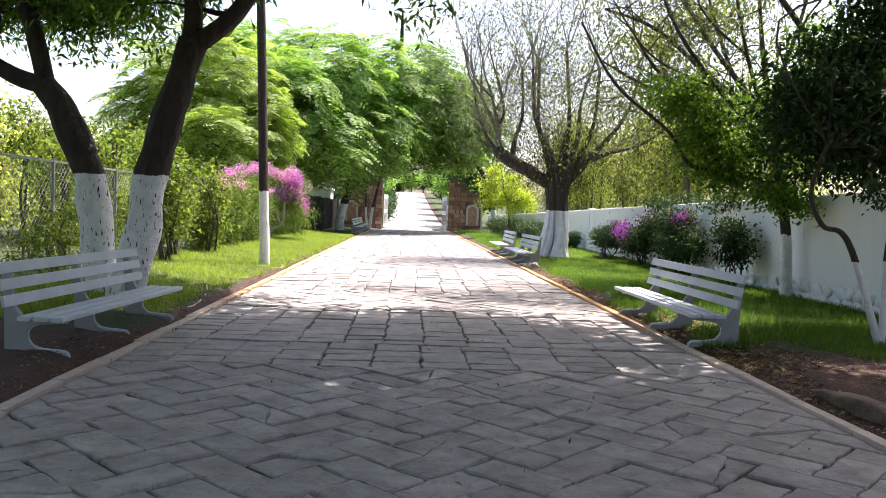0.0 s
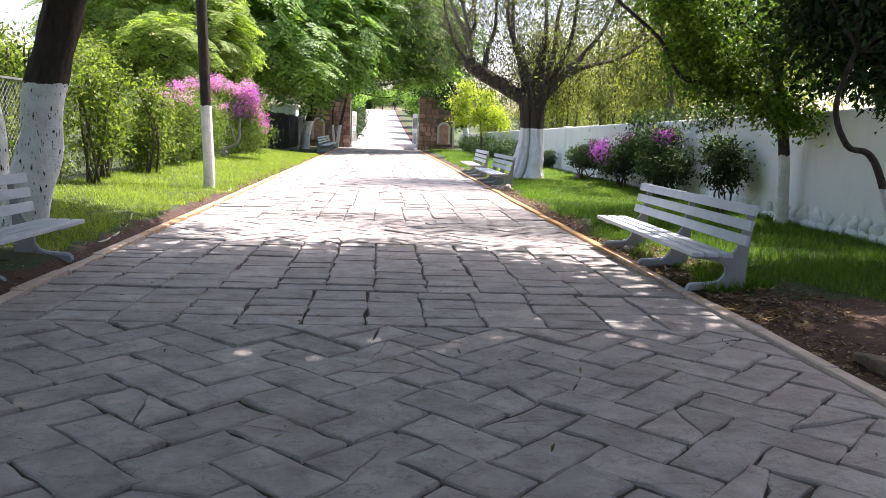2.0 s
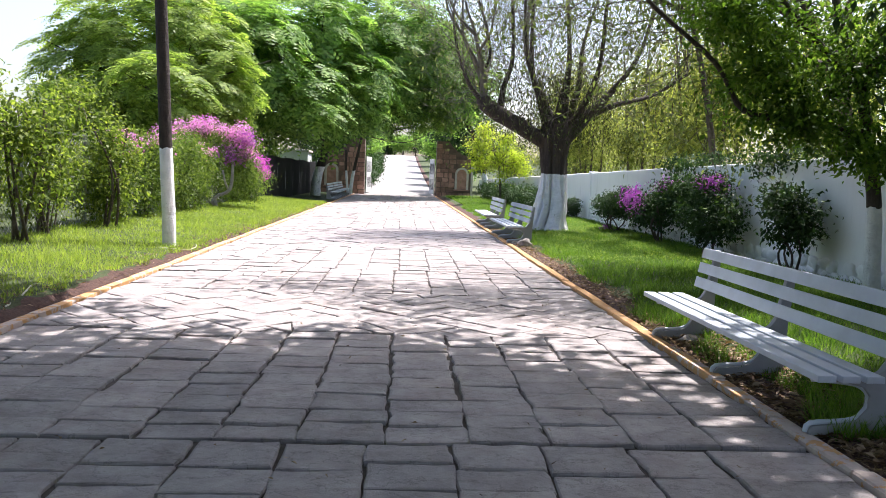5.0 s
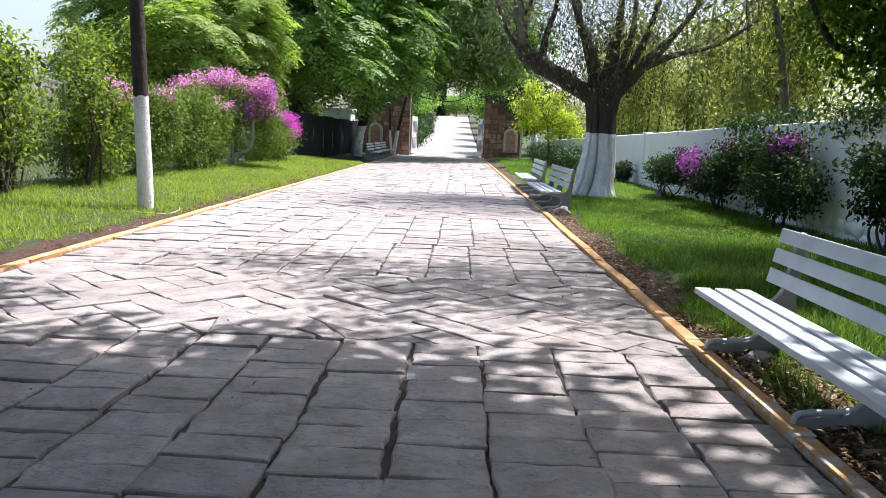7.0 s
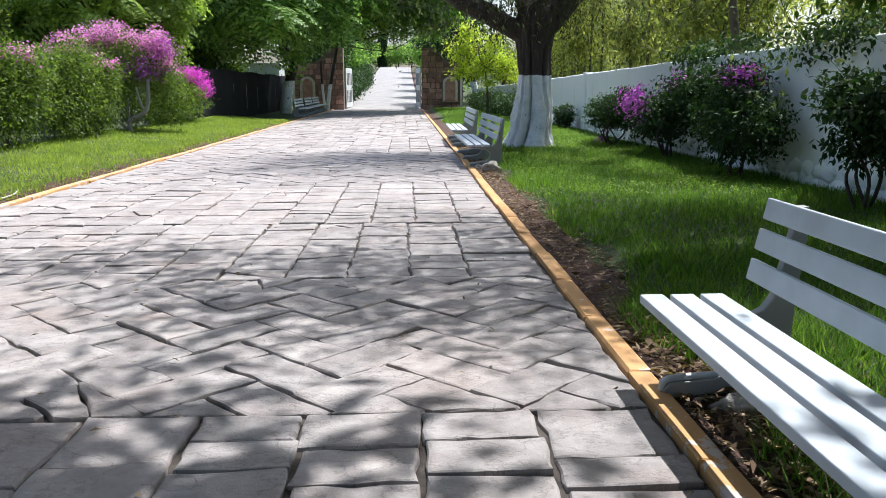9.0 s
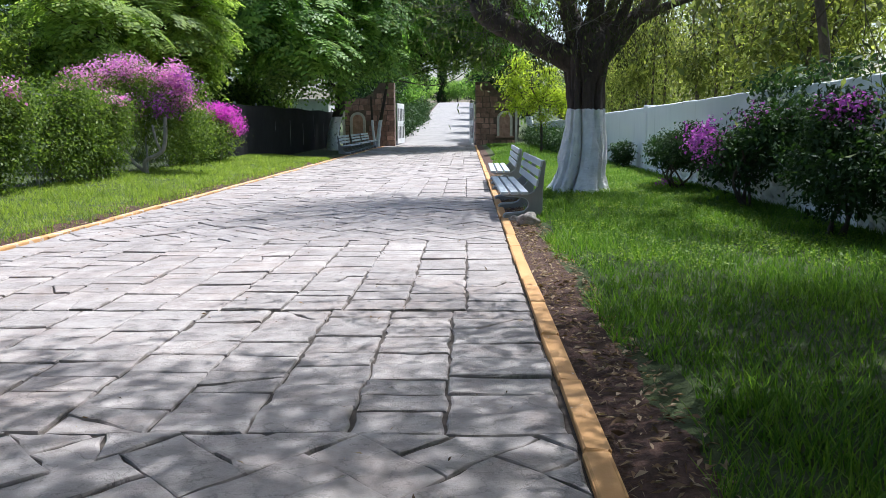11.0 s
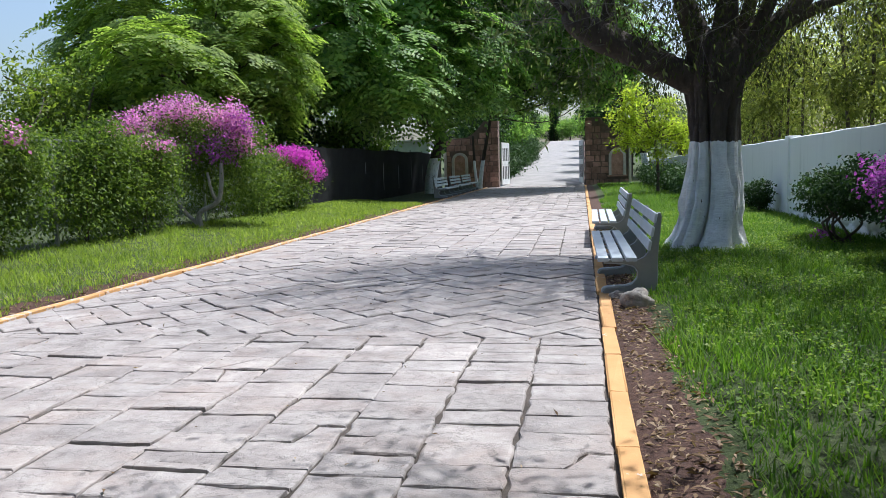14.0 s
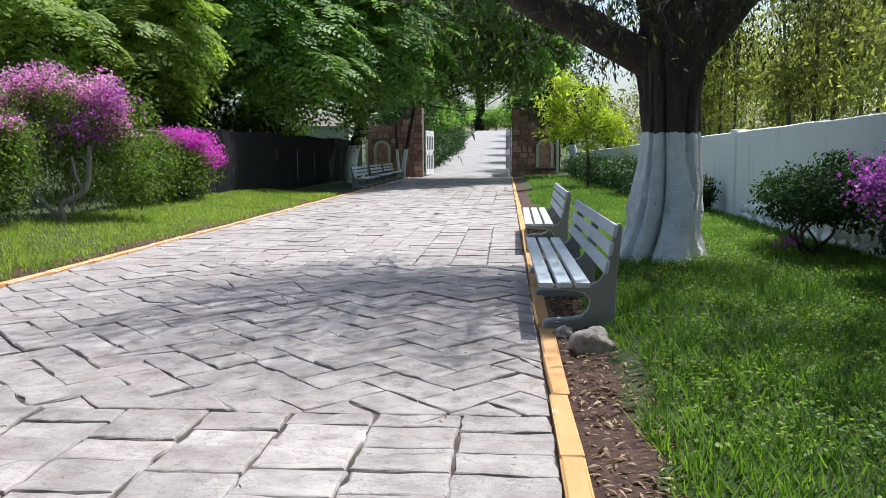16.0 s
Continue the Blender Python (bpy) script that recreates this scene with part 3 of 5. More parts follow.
def gate_leaf(x, y, turn):
    g = thing("gate_leaf", "white sheet-metal gate leaf standing open with dark slots", "gate", (x, y, 0.12), "gate leaves")
    frame_part = part("panel", box_bm(0, 2.5, -0.03, 0.03, 0, 2.75, 0.008), M_WHITE, g)
    for k in range(4):
        for zz in (0.35, 1.55):
            part("slot", box_bm(0.25 + k * 0.55, 0.55 + k * 0.55, -0.036, 0.036, zz, zz + 0.85), M_DARK, frame_part, "dark slot")
    part("rail", box_bm(0.0, 2.5, -0.045, 0.045, 1.33, 1.42, 0.005), M_WHITE, g)
    g.rotation_euler = (0, 0, radians(turn))
    return g


gate_leaf(-2.15, 66.35, 84)
gate_leaf(3.1, 66.35, 96)

# ---- fences on the garden side ----
net = thing("net_fence", "tall fence hung with black shade net between steel posts", "fence", (-5.95, 38, 0))
for n in range(10):
    part("post", box_bm(-0.03, 0.03, n * 3.0 - 0.03, n * 3.0 + 0.03, 0, 2.35, 0.006), M_STEEL, net)
bm = bmesh.new()
cols = []
for i in range(109):
    y = i * 0.25
    cols.append([bm.verts.new((0.05 + 0.03 * math.sin(i * 0.5) * (1 - abs(zz - 1.1) / 2) + 0.02 * noise.noise(Vector((y, zz, 1))), y, zz)) for zz in (0.06, 0.8, 1.5, 2.25 + 0.03 * math.sin(i * 0.26))])
for a, b in zip(cols, cols[1:]):
    for k in range(3):
        bm.faces.new((a[k], b[k], b[k + 1], a[k + 1]))
bmesh.ops.solidify(bm, geom=bm.faces[:], thickness=0.012)
part("net", bm, M_NET, net, "black shade net")

link = thing("chain_link_fence", "old chain-link fence overgrown by creepers", "fence", (-5.8, 8, 0))
t_ = Tubes()
for n in range(12):
    part("post", box_bm(-0.025, 0.025, n * 2.7 - 0.025, n * 2.7 + 0.025, 0.1, 2.15, 0.006), M_STEEL, link)
part("rail", box_bm(-0.018, 0.018, 0, 29.7, 2.08, 2.115), M_STEEL, link)
for n in range(-18, 250):
    for s in (-1, 1):
        y0 = n * 0.12
        a, b = (y0, 0.28), (y0 + 1.8, 2.08)
        if s < 0:
            a, b = (y0, 2.08), (y0 + 1.8, 0.28)
        if a[0] >= 0 and b[0] <= 29.7:
            t_.add([(0, a[0], a[1]), (0, b[0], b[1])], [0.003, 0.003], 3)
tagged(link_part("wire_mesh", t_.mesh("wire_mesh", M_STEEL), link), "rusty diamond wire mesh", kind="stuff")

# white outbuilding behind the net fence
shed = thing("outbuilding", "low white outbuilding behind the net fence", "building", (-9.4, 62.5, 0.0))
part("wall", box_bm(0, 3.2, 0, 2.4, 0, 2.95, 0.02), M_WHITE, shed)
part("roof", box_bm(-0.15, 3.3, -0.2, 2.5, 2.95, 3.1, 0.02), M_TRIM, shed, "flat concrete roof slab")

# ---- benches ----
def bench(x, y, z, length, group, label):
    b = thing("park_bench", label, "bench", (x, y, z), group)
    prof = [(0.07, 0), (0.055, 0.04), (0.09, 0.075), (0.28, 0.09), (0.37, 0.12), (0.43, 0.19), (0.435, 0.27), (0.39, 0.325), (0.28, 0.352), (0.06, 0.366), (0.03, 0.392), (0.44, 0.392), (0.505, 0.425), (0.55, 0.49), (0.635, 0.9), (0.675, 0.905), (0.69, 0.86), (0.65, 0.45), (0.64, 0.0)]
    feet = (0.17, length * 0.5 - 0.045, length - 0.26) if length > 3 else (0.38, length - 0.3)
    for yy0 in feet:
        support = part("support", slab_bm(prof, yy0, yy0 + 0.06, 0.008), M_SUPPORT, b, "grey-painted cast support")
        rim = Tubes()
        edge = bend([(0.055, yy0 + 0.03, 0.03), (0.08, yy0 + 0.03, 0.085), (0.27, yy0 + 0.03, 0.1), (0.375, yy0 + 0.03, 0.125), (0.435, yy0 + 0.03, 0.195), (0.44, yy0 + 0.03, 0.27), (0.385, yy0 + 0.03, 0.328), (0.28, yy0 + 0.03, 0.352), (0.07, yy0 + 0.03, 0.368)], 3)
        rim.add(edge, [0.018] * len(edge), 6)
        link_part("rim", rim.mesh("rim", M_SLAT), support, "rounded pale edge")
    for k in range(3):
        part("seat_slat", box_bm(k * 0.15, k * 0.15 + 0.115, 0, length, 0.393, 0.437, 0.006), M_SLAT, b)
    for k in range(3):
        zc = 0.56 + k * 0.148
        bm = box_bm(-0.016, 0.016, 0.0, length, -0.052, 0.052, 0.006)
        bmesh.ops.transform(bm, matrix=pose(0.552 + (zc - 0.5) * 0.205 - 0.018, 0, zc, 0, 11.5, 0), verts=bm.verts)
        part("back_slat", bm, M_SLAT, b)
    return b


first = bench(3.17, 9.53, 0.0, 3.43, "benches by the wall side", "long grey-white slatted park bench on soil beside the kerb")
second = copy_thing(first, pose(3.14, 23.5, 0.0, 0, 0, 0.4))
third = copy_thing(first, pose(3.15, 28.85, 0.0, 0, 0, -0.6))
tagged(second, "long grey-white slatted park bench beside the whitewashed tree")
shaded = bench(0, 0, 0, 3.05, "benches by the garden side", "long grey-white slatted park bench under the twin trees")
shaded.matrix_basis = pose(-2.99, 10.75, 0.01, 0, 0, 176.2)
for yb, xb, zb in ((53.3, -2.98, 0.02), (58.0, -3.05, 0.02), (62.4, -3.1, 0.02)):
    c = copy_thing(first, pose(xb, yb, zb, 0, 0, 180))
    tagged(c, "long grey-white slatted park bench in tree shade", group="benches by the garden side")

# ---- pole ----
pole = thing("wooden_pole", "dark wooden utility pole with whitewashed foot", "pole", (-3.52, 19.45, 0))
tb = Tubes()
line = [(0, 0, -0.1), (0, 0, 0.5), (-0.06, 0, 1.9), (-0.14, 0, 4), (-0.26, 0, 7), (-0.35, 0, 9.5)]
tb.add(bend(line, 4), [0.125 - 0.0016 * i for i in range(21)], 14, 0.05)
link_part("shaft", tb.mesh("shaft", M_POLE), pole)

# ---- rocks and hose ----
for rx, ry, rz, size, seed, lab in ((3.52, 22.98, 0.07, (0.15, 0.15, 0.115), 1, "grey-brown boulder on soil by the bench foot"), (3.34, 23.45, 0.03, (0.08, 0.11, 0.06), 2, "small flat stone half sunk in soil"), (3.62, 6.6, 0.02, (0.17, 0.75, 0.12), 3, "long earth-stained stone edging on bare soil"), (3.52, 5.2, 0.02, (0.15, 0.6, 0.11), 4, "long earth-stained stone edging on bare soil"), (-3.42, 19.6, 0.03, (0.1, 0.12, 0.08), 5, "small stone at the foot of the pole"), (3.55, 12.55, 0.02, (0.13, 0.09, 0.05), 6, "broken stone slab under the bench")):
    ob = new("rock", lump_mesh("rock", seed, size, M_EDGING if seed in (3, 4) else M_ROCK, 3, 0.42))
    ob.location = (rx, ry, rz)
    tagged(ob, lab, "rock")
hose = Tubes()
hose.add(bend([(-3.5, 10.3, 0.07), (-3.43, 10.9, 0.07), (-3.2, 11.6, 0.06), (-3.17, 12.1, 0.06), (-3.3, 13.1, 0.07), (-3.42, 13.7, 0.09), (-3.55, 14.2, 0.12)], 6), [0.012] * 37, 8)
tagged(new("garden_hose", hose.mesh("garden_hose", M_HOSE)), "pale garden hose lying along the soil strip", "hose")
hose = Tubes()
hose.add(bend([(-3.55, 19.0, 0.12), (-3.3, 19.05, 0.1), (-3.16, 19.4, 0.06), (-3.13, 19.8, 0.07), (-3.2, 20.1, 0.09)], 6), [0.012] * 25, 8)
tagged(new("garden_hose", hose.mesh("garden_hose", M_HOSE)), "loose end of pale hose at the foot of the pole", "hose")

# ---- trees ----
def crown_part(tree, name, quads, material, label=""):
    return link_part(name, quad_mesh(name, quads, material), tree, label)


def twin_trees():
    for name_at, trunk_pts, r0, forks in (
        ((-4.45, 12.2), [(-4.42, 12.2, 0.0), (-4.56, 12.2, 0.5), (-4.68, 12.2, 1.4), (-4.78, 12.2, 1.95), (-5.15, 12.2, 2.75), (-5.42, 12.2, 3.15)], 0.25,
         ([(-5.4, 12.2, 3.1), (-5.95, 12.1, 3.3), (-6.8, 11.9, 4.0), (-7.4, 11.5, 5.4)], [(-5.35, 12.2, 3.05), (-5.6, 12.25, 3.9), (-5.85, 12.4, 4.6), (-5.6, 12.8, 6.2)])),
        ((-3.95, 11.75), [(-4.1, 11.75, 0.0), (-3.98, 11.75, 0.5), (-3.83, 11.75, 1.2), (-3.72, 11.7, 1.85), (-3.42, 11.7, 2.95), (-3.2, 11.7, 3.75)], 0.26,
         ([(-3.22, 11.7, 3.7), (-3.2, 11.75, 4.4), (-3.5, 12.0, 5.4), (-3.6, 12.4, 6.6)], [(-3.2, 11.7, 3.65), (-2.7, 11.7, 4.05), (-2.3, 11.6, 4.5), (-0.9, 11.2, 6.0), (0.6, 10.6, 7.2)]))):
        rng = np.random.default_rng(int(name_at[0] * -100))
        tree = thing("tree", "dark leaning tree with whitewashed lower trunk behind the bench", "tree", (0, 0, 0), "twin trees")
        tb = Tubes()
        limb(tb, trunk_pts, r0, r0 * 0.72, 16, 0.35)
        link_part("trunk", tb.mesh("trunk", M_BARK_DARK), tree)
        tips = []
        for f in forks:
            tb = Tubes()
            ln = limb(tb, f, r0 * 0.55, 0.07, 10, 0.25)
            for i in range(6, len(ln), 3):
                grow(tb, rng, ln[i].copy(), Vector((rng.normal(0, 1), rng.normal(0, 1), 0.5)), 1.2, 0.05, 2, 0.6, 0.05, tips, 3, 5)
            link_part("limb", tb.mesh("limb", M_BARK_DARK), tree)
        c = np.array([p[0] for p in tips])
        c = np.repeat(c, 30, axis=0) + rng.normal(0, 0.28, (len(c) * 30, 3))
        low, _ = clump_points(rng, [(name_at[0] - 0.8, 12.2, 5.0, 2.7, 1.8, 1.0), (name_at[0] - 1.6, 13.2, 4.6, 1.8, 1.2, 0.8)], 480, 16, 0.2, 0.1)
        c = np.concatenate([c, low])
        c = c[c[:, 2] > 3.6]
        n = len(c)
        ln = 0.15 * rng.uniform(0.7, 1.3, n)
        q = leaf_quads(c, rng.normal(0, 1, (n, 3)) - [0, 0, 0.6], rng.normal(0, 0.6, (n, 3)) + [0, 0, 1], ln, ln * 0.32)
        crown_part(tree, "crown", q, L_CITRUS)


twin_trees()


def big_tree():
    """The broad tree with a fluted, limewashed trunk and a sparse twiggy crown."""
    rng = np.random.default_rng(5)
    tree = thing("tree", "broad old tree with fluted whitewashed trunk and sparse twigs", "tree", (4.95, 27.7, 0))
    verts, faces, sides = [], [], 96
    levels = [(-0.1, 0.67), (0.03, 0.62), (0.1, 0.575), (0.2, 0.54), (0.3, 0.51), (0.42, 0.475), (0.55, 0.46), (0.68, 0.45), (0.8, 0.44), (0.95, 0.43), (1.1, 0.425), (1.25, 0.415), (1.4, 0.41), (1.58, 0.4), (1.75, 0.395), (2.0, 0.395), (2.2, 0.4), (2.6, 0.45), (2.95, 0.48), (3.2, 0.4), (3.4, 0.2)]
    for z, r in levels:
        r *= 0.83 if z < 0.6 else (0.88 if z < 2.4 else 0.95)
        flute = 0.62 * max(0.0, 1 - z / 3.0) + 0.08
        for k in range(sides):
            a = 2 * math.pi * k / sides
            fold = a + 0.22 * math.sin(a * 3 + 1.0) + 0.1 * math.sin(z * 2.1 + a * 2)
            crease = min(1.0, 1.6 * abs(math.sin(fold * 5.5)) ** 0.7)
            wave = crease * 1.5 - 1.25 + 0.3 * math.sin(a * 5 + 1.3 - z * 0.6)
            rr = r * (1 + flute * wave) + 0.05 * noise.noise(Vector((3 * math.cos(a), 3 * math.sin(a), z * 1.3))) + 0.03 * noise.noise(Vector((6 * math.cos(a), 6 * math.sin(a), z * 9))) + 0.06 * noise.noise(Vector((9 * math.cos(a), 9 * math.sin(a), z * 2.2))) * max(0.3, 1 - z / 2.5)
            root = 0.12 * max(0.0, 1 - z / 0.9) ** 2
            verts.append((rr * math.cos(a) + 0.03 * z - 0.02 - root, rr * math.sin(a), z))
    for i in range(len(levels) - 1):
        for k in range(sides):
            a, b = i * sides + k, i * sides + (k + 1) % sides
            faces.append((a, b, b + sides, a + sides))
    faces.append(tuple((len(levels) - 1) * sides + k for k in range(sides)))
    link_part("trunk", mesh_of("trunk", verts, faces, M_BARK_BIG, True), tree)
    limbs = [([(-0.1, 0, 2.6), (-0.9, -0.1, 3.0), (-1.5, -0.1, 3.3), (-1.95, -0.05, 3.6), (-2.05, 0.0, 3.8)], 0.24, 0.2),
             ([(-2.0, 0, 3.7), (-2.15, 0.1, 4.4), (-1.9, 0.2, 5.2), (-2.4, 0.4, 7.0)], 0.1, 0.03),
             ([(-1.6, 0, 3.35), (-1.5, 0.1, 4.1), (-1.25, 0.2, 5.0), (-1.3, 0.4, 6.6)], 0.13, 0.05),
             ([(-0.1, 0, 3.0), (-0.3, 0.2, 3.8), (-0.65, 0.3, 4.7), (-0.7, 0.4, 6.8)], 0.26, 0.05),
             ([(0.1, 0, 2.9), (0.2, -0.2, 3.8), (0.3, -0.2, 5.0), (0.1, -0.3, 7.2)], 0.28, 0.05),
             ([(0.25, 0, 2.8), (0.9, 0, 3.4), (1.6, 0.1, 4.1), (2.4, 0.2, 5.2), (2.8, 0.2, 6.6)], 0.28, 0.05),
             ([(0.3, -0.1, 2.9), (0.7, -0.4, 3.6), (1.0, -0.9, 4.7), (1.0, -1.4, 6.3)], 0.17, 0.05),
             ([(0.6, 0.1, 3.2), (1.7, 0.3, 3.75), (2.9, 0.5, 4.1), (4.0, 0.6, 4.8)], 0.12, 0.04),
             ([(-0.2, -0.1, 2.9), (-0.55, -0.5, 3.8), (-1.0, -0.7, 5.0), (-1.1, -0.8, 6.4)], 0.15, 0.04),
             ([(0.3, 0.1, 3.0), (0.75, 0.5, 4.2), (0.9, 0.7, 5.6), (1.4, 0.9, 7.2)], 0.16, 0.04),
             ([(-1.9, 0, 3.5), (-2.5, 0.0, 4.2), (-2.9, 0.2, 5.4), (-3.0, 0.3, 6.4)], 0.1, 0.03),
             ([(0.0, 0.2, 3.0), (-0.3, 1.0, 4.0), (-0.6, 1.8, 5.6), (-0.5, 2.2, 7.4)], 0.18, 0.05)]
    tips = []
    twigs = Tubes()
    for pts, r0, r1 in limbs:
        tb = Tubes()
        line = bend(pts)
        tb.add(line, [r1 + (r0 - r1) * (1 - i / (len(line) - 1)) ** (0.6 if r1 > 0.15 else 2.3) for i in range(len(line))], 10, 0.35)
        ln = line
        link_part("limb", tb.mesh("limb", M_BARK_BIG), tree)
        for i in range(5, len(ln), 1):
            grow(twigs, rng, ln[i].copy(), Vector((rng.normal(0, 0.9), rng.normal(0, 0.8), 0.8)), 1.4, 0.015, 2, 0.5, 0.06, tips, 5, 4)
            if i % 2:
                grow(twigs, rng, ln[i].copy(), Vector((rng.normal(0, 1.0), rng.normal(0, 0.9), 0.35)), 1.1, 0.012, 2, 0.45, -0.12, tips, 4, 4)
        for _ in range(3):
            grow(twigs, rng, ln[-1].copy(), Vector((rng.normal(0, 0.5), rng.normal(0, 0.4), 1)), 1.9, r1 * 0.6, 3, 0.42, 0.08, tips, 3, 5)
    tagged(link_part("twig_spray", twigs.mesh("twig_spray", M_TWIG), tree), "fine greyish bare twigs", kind="stuff")
    c = np.array([p[0] for p in tips])
    c = c + rng.normal(0, 0.24, (len(c), 3))
    # inner leaves, darker in colour than the outer crown to suggest shade
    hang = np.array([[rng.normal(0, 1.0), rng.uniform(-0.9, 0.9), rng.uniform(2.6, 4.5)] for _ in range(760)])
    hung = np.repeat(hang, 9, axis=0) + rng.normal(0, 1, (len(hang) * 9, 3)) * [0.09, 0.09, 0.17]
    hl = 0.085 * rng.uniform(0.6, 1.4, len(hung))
    crown_part(tree, "hanging_leaves", leaf_quads(hung, rng.normal(0, 0.4, hung.shape) - [0, 0, 0.9], rng.normal(0, 1, hung.shape), hl, hl * 0.3), L_HANG, "olive leaves hanging from the limbs, coloured dark for crown shade")
    n = len(c)
    ln = 0.12 * rng.uniform(0.6, 1.4, n)
    crown_part(tree, "crown", leaf_quads(c, rng.normal(0, 0.6, (n, 3)) - [0, 0, 0.9], rng.normal(0, 1, (n, 3)), ln, ln * 0.3), L_GREY)


big_tree()


def stem_tree(label, at, stems, blobs, bark, leaf, clumps, each, size, length, seed, group="", ratio=0.45, fern=0, cut=None, arms=(), shell=0.5, flat=0.6, spread=True):
    rng = np.random.default_rng(seed)
    tree = thing("tree", label, "tree", (0, 0, 0), group)
    for pts, r0, r1 in stems:
        tb = Tubes()
        ln = limb(tb, pts, r0, r1, 12, 0.25)
        link_part("trunk", tb.mesh("trunk", bark), tree)
    for pts, r0, r1 in arms:
        tb = Tubes()
        limb(tb, pts, r0, r1, 7, 0.2)
        link_part("limb", tb.mesh("limb", bark), tree)
    if spread:
        top = Vector(stems[0][0][-1])
        for b in blobs:
            for _ in range(3):
                tb = Tubes()
                e = Vector((b[0] + rng.normal(0, 0.4) * b[3], b[1] + rng.normal(0, 0.4) * b[4], b[2] + rng.normal(0.2, 0.4) * b[5]))
                m = top.lerp(e, 0.5) + Vector(rng.normal(0, 0.12, 3)) * (e - top).length
                limb(tb, [top - Vector((0, 0, 0.1)), m, e], stems[0][2] * 0.6, 0.015, 6, 0.2)
                link_part("limb", tb.mesh("limb", bark), tree)
    if clumps:
        crown_part(tree, "crown", leaf_cloud(rng, blobs, clumps, each, size, length, ratio, shell, flat, cut=cut), leaf)
    if fern:
        crown_part(tree, "crown", frond_cloud(rng, blobs, fern, length, 5, shell, cut), leaf)
    return tree


# small two-stemmed tree on the bare soil by the wall
stem_tree("small dark-leaved tree with two whitewashed stems", (5.7, 10), [([(5.74, 10.0, -0.02), (5.52, 10.0, 0.62), (5.3, 10.0, 1.22), (5.14, 10.0, 1.45), (4.93, 10.05, 1.53), (4.8, 10.1, 1.95), (5.1, 10.3, 2.6)], 0.048, 0.024), ([(5.74, 10.0, -0.02), (5.74, 10.0, 0.6), (5.75, 10.0, 1.25), (5.82, 10.0, 1.8), (6.0, 10.1, 2.7)], 0.045, 0.026)],
          [(6.0, 10.8, 2.75, 1.5, 1.2, 0.85), (7.0, 11.2, 3.05, 1.2, 1.3, 1.0), (5.4, 11.2, 3.1, 0.9, 1.0, 0.6), (6.6, 12.0, 3.85, 1.5, 1.2, 0.7), (7.4, 12.3, 4.7, 1.3, 1.2, 0.8), (7.9, 12.6, 5.7, 1.4, 1.3, 0.7)], M_BARK_SMALL, L_DARK, 2000, 15, 0.17, 0.13, 21, shell=0.2)
# tree with a straight white trunk at the wall foot
wall_tree = stem_tree("leafy tree with slim white-painted trunk at the wall foot", (7.45, 16), [([(7.47, 16, -0.05), (7.45, 16, 0.7), (7.4, 16, 1.35), (7.25, 16, 2.2), (7.1, 16.1, 3.2)], 0.13, 0.07)],
          [(7.0, 16, 3.3, 1.4, 1.3, 1.2), (7.9, 15.2, 3.3, 1.0, 1.2, 1.0), (7.6, 14.4, 4.3, 1.6, 1.4, 1.1)], M_BARK_WALLTREE, L_CITRUS, 760, 17, 0.19, 0.105, 22, shell=0.2,
          arms=[([(7.2, 16, 2.3), (6.2, 16, 2.5), (5.4, 16, 2.62), (4.9, 15.9, 3.25), (3.75, 15.7, 4.1), (3.0, 15.5, 5.2)], 0.06, 0.02), ([(7.1, 16.1, 3.0), (5.9, 16.3, 4.3), (5.0, 16.4, 5.6), (4.4, 16.2, 7.0)], 0.06, 0.02), ([(7.1, 16.1, 3.0), (6.6, 16.4, 4.9), (6.2, 16.5, 6.8)], 0.06, 0.02), ([(6.0, 16.3, 4.2), (4.6, 16.3, 4.8), (3.6, 16.1, 6.0)], 0.03, 0.012), ([(6.6, 16.4, 4.9), (5.6, 16.4, 5.8), (5.2, 16.5, 7.2)], 0.03, 0.012)])
# road side of the same crown, with sunlight put into a lighter leaf colour
crown_part(wall_tree, "crown", leaf_cloud(np.random.default_rng(222), [(5.7, 16, 3.1, 0.8, 0.9, 1.0), (5.2, 16.1, 3.9, 0.9, 0.8, 0.6), (6.1, 15.8, 2.5, 0.5, 0.6, 0.4), (6.9, 15.6, 2.2, 0.7, 0.5, 0.45), (7.3, 15.5, 1.95, 0.35, 0.5, 0.35)], 620, 15, 0.17, 0.105, 0.5, 0.15), L_BRIGHT, "sunlit bright green leaves")


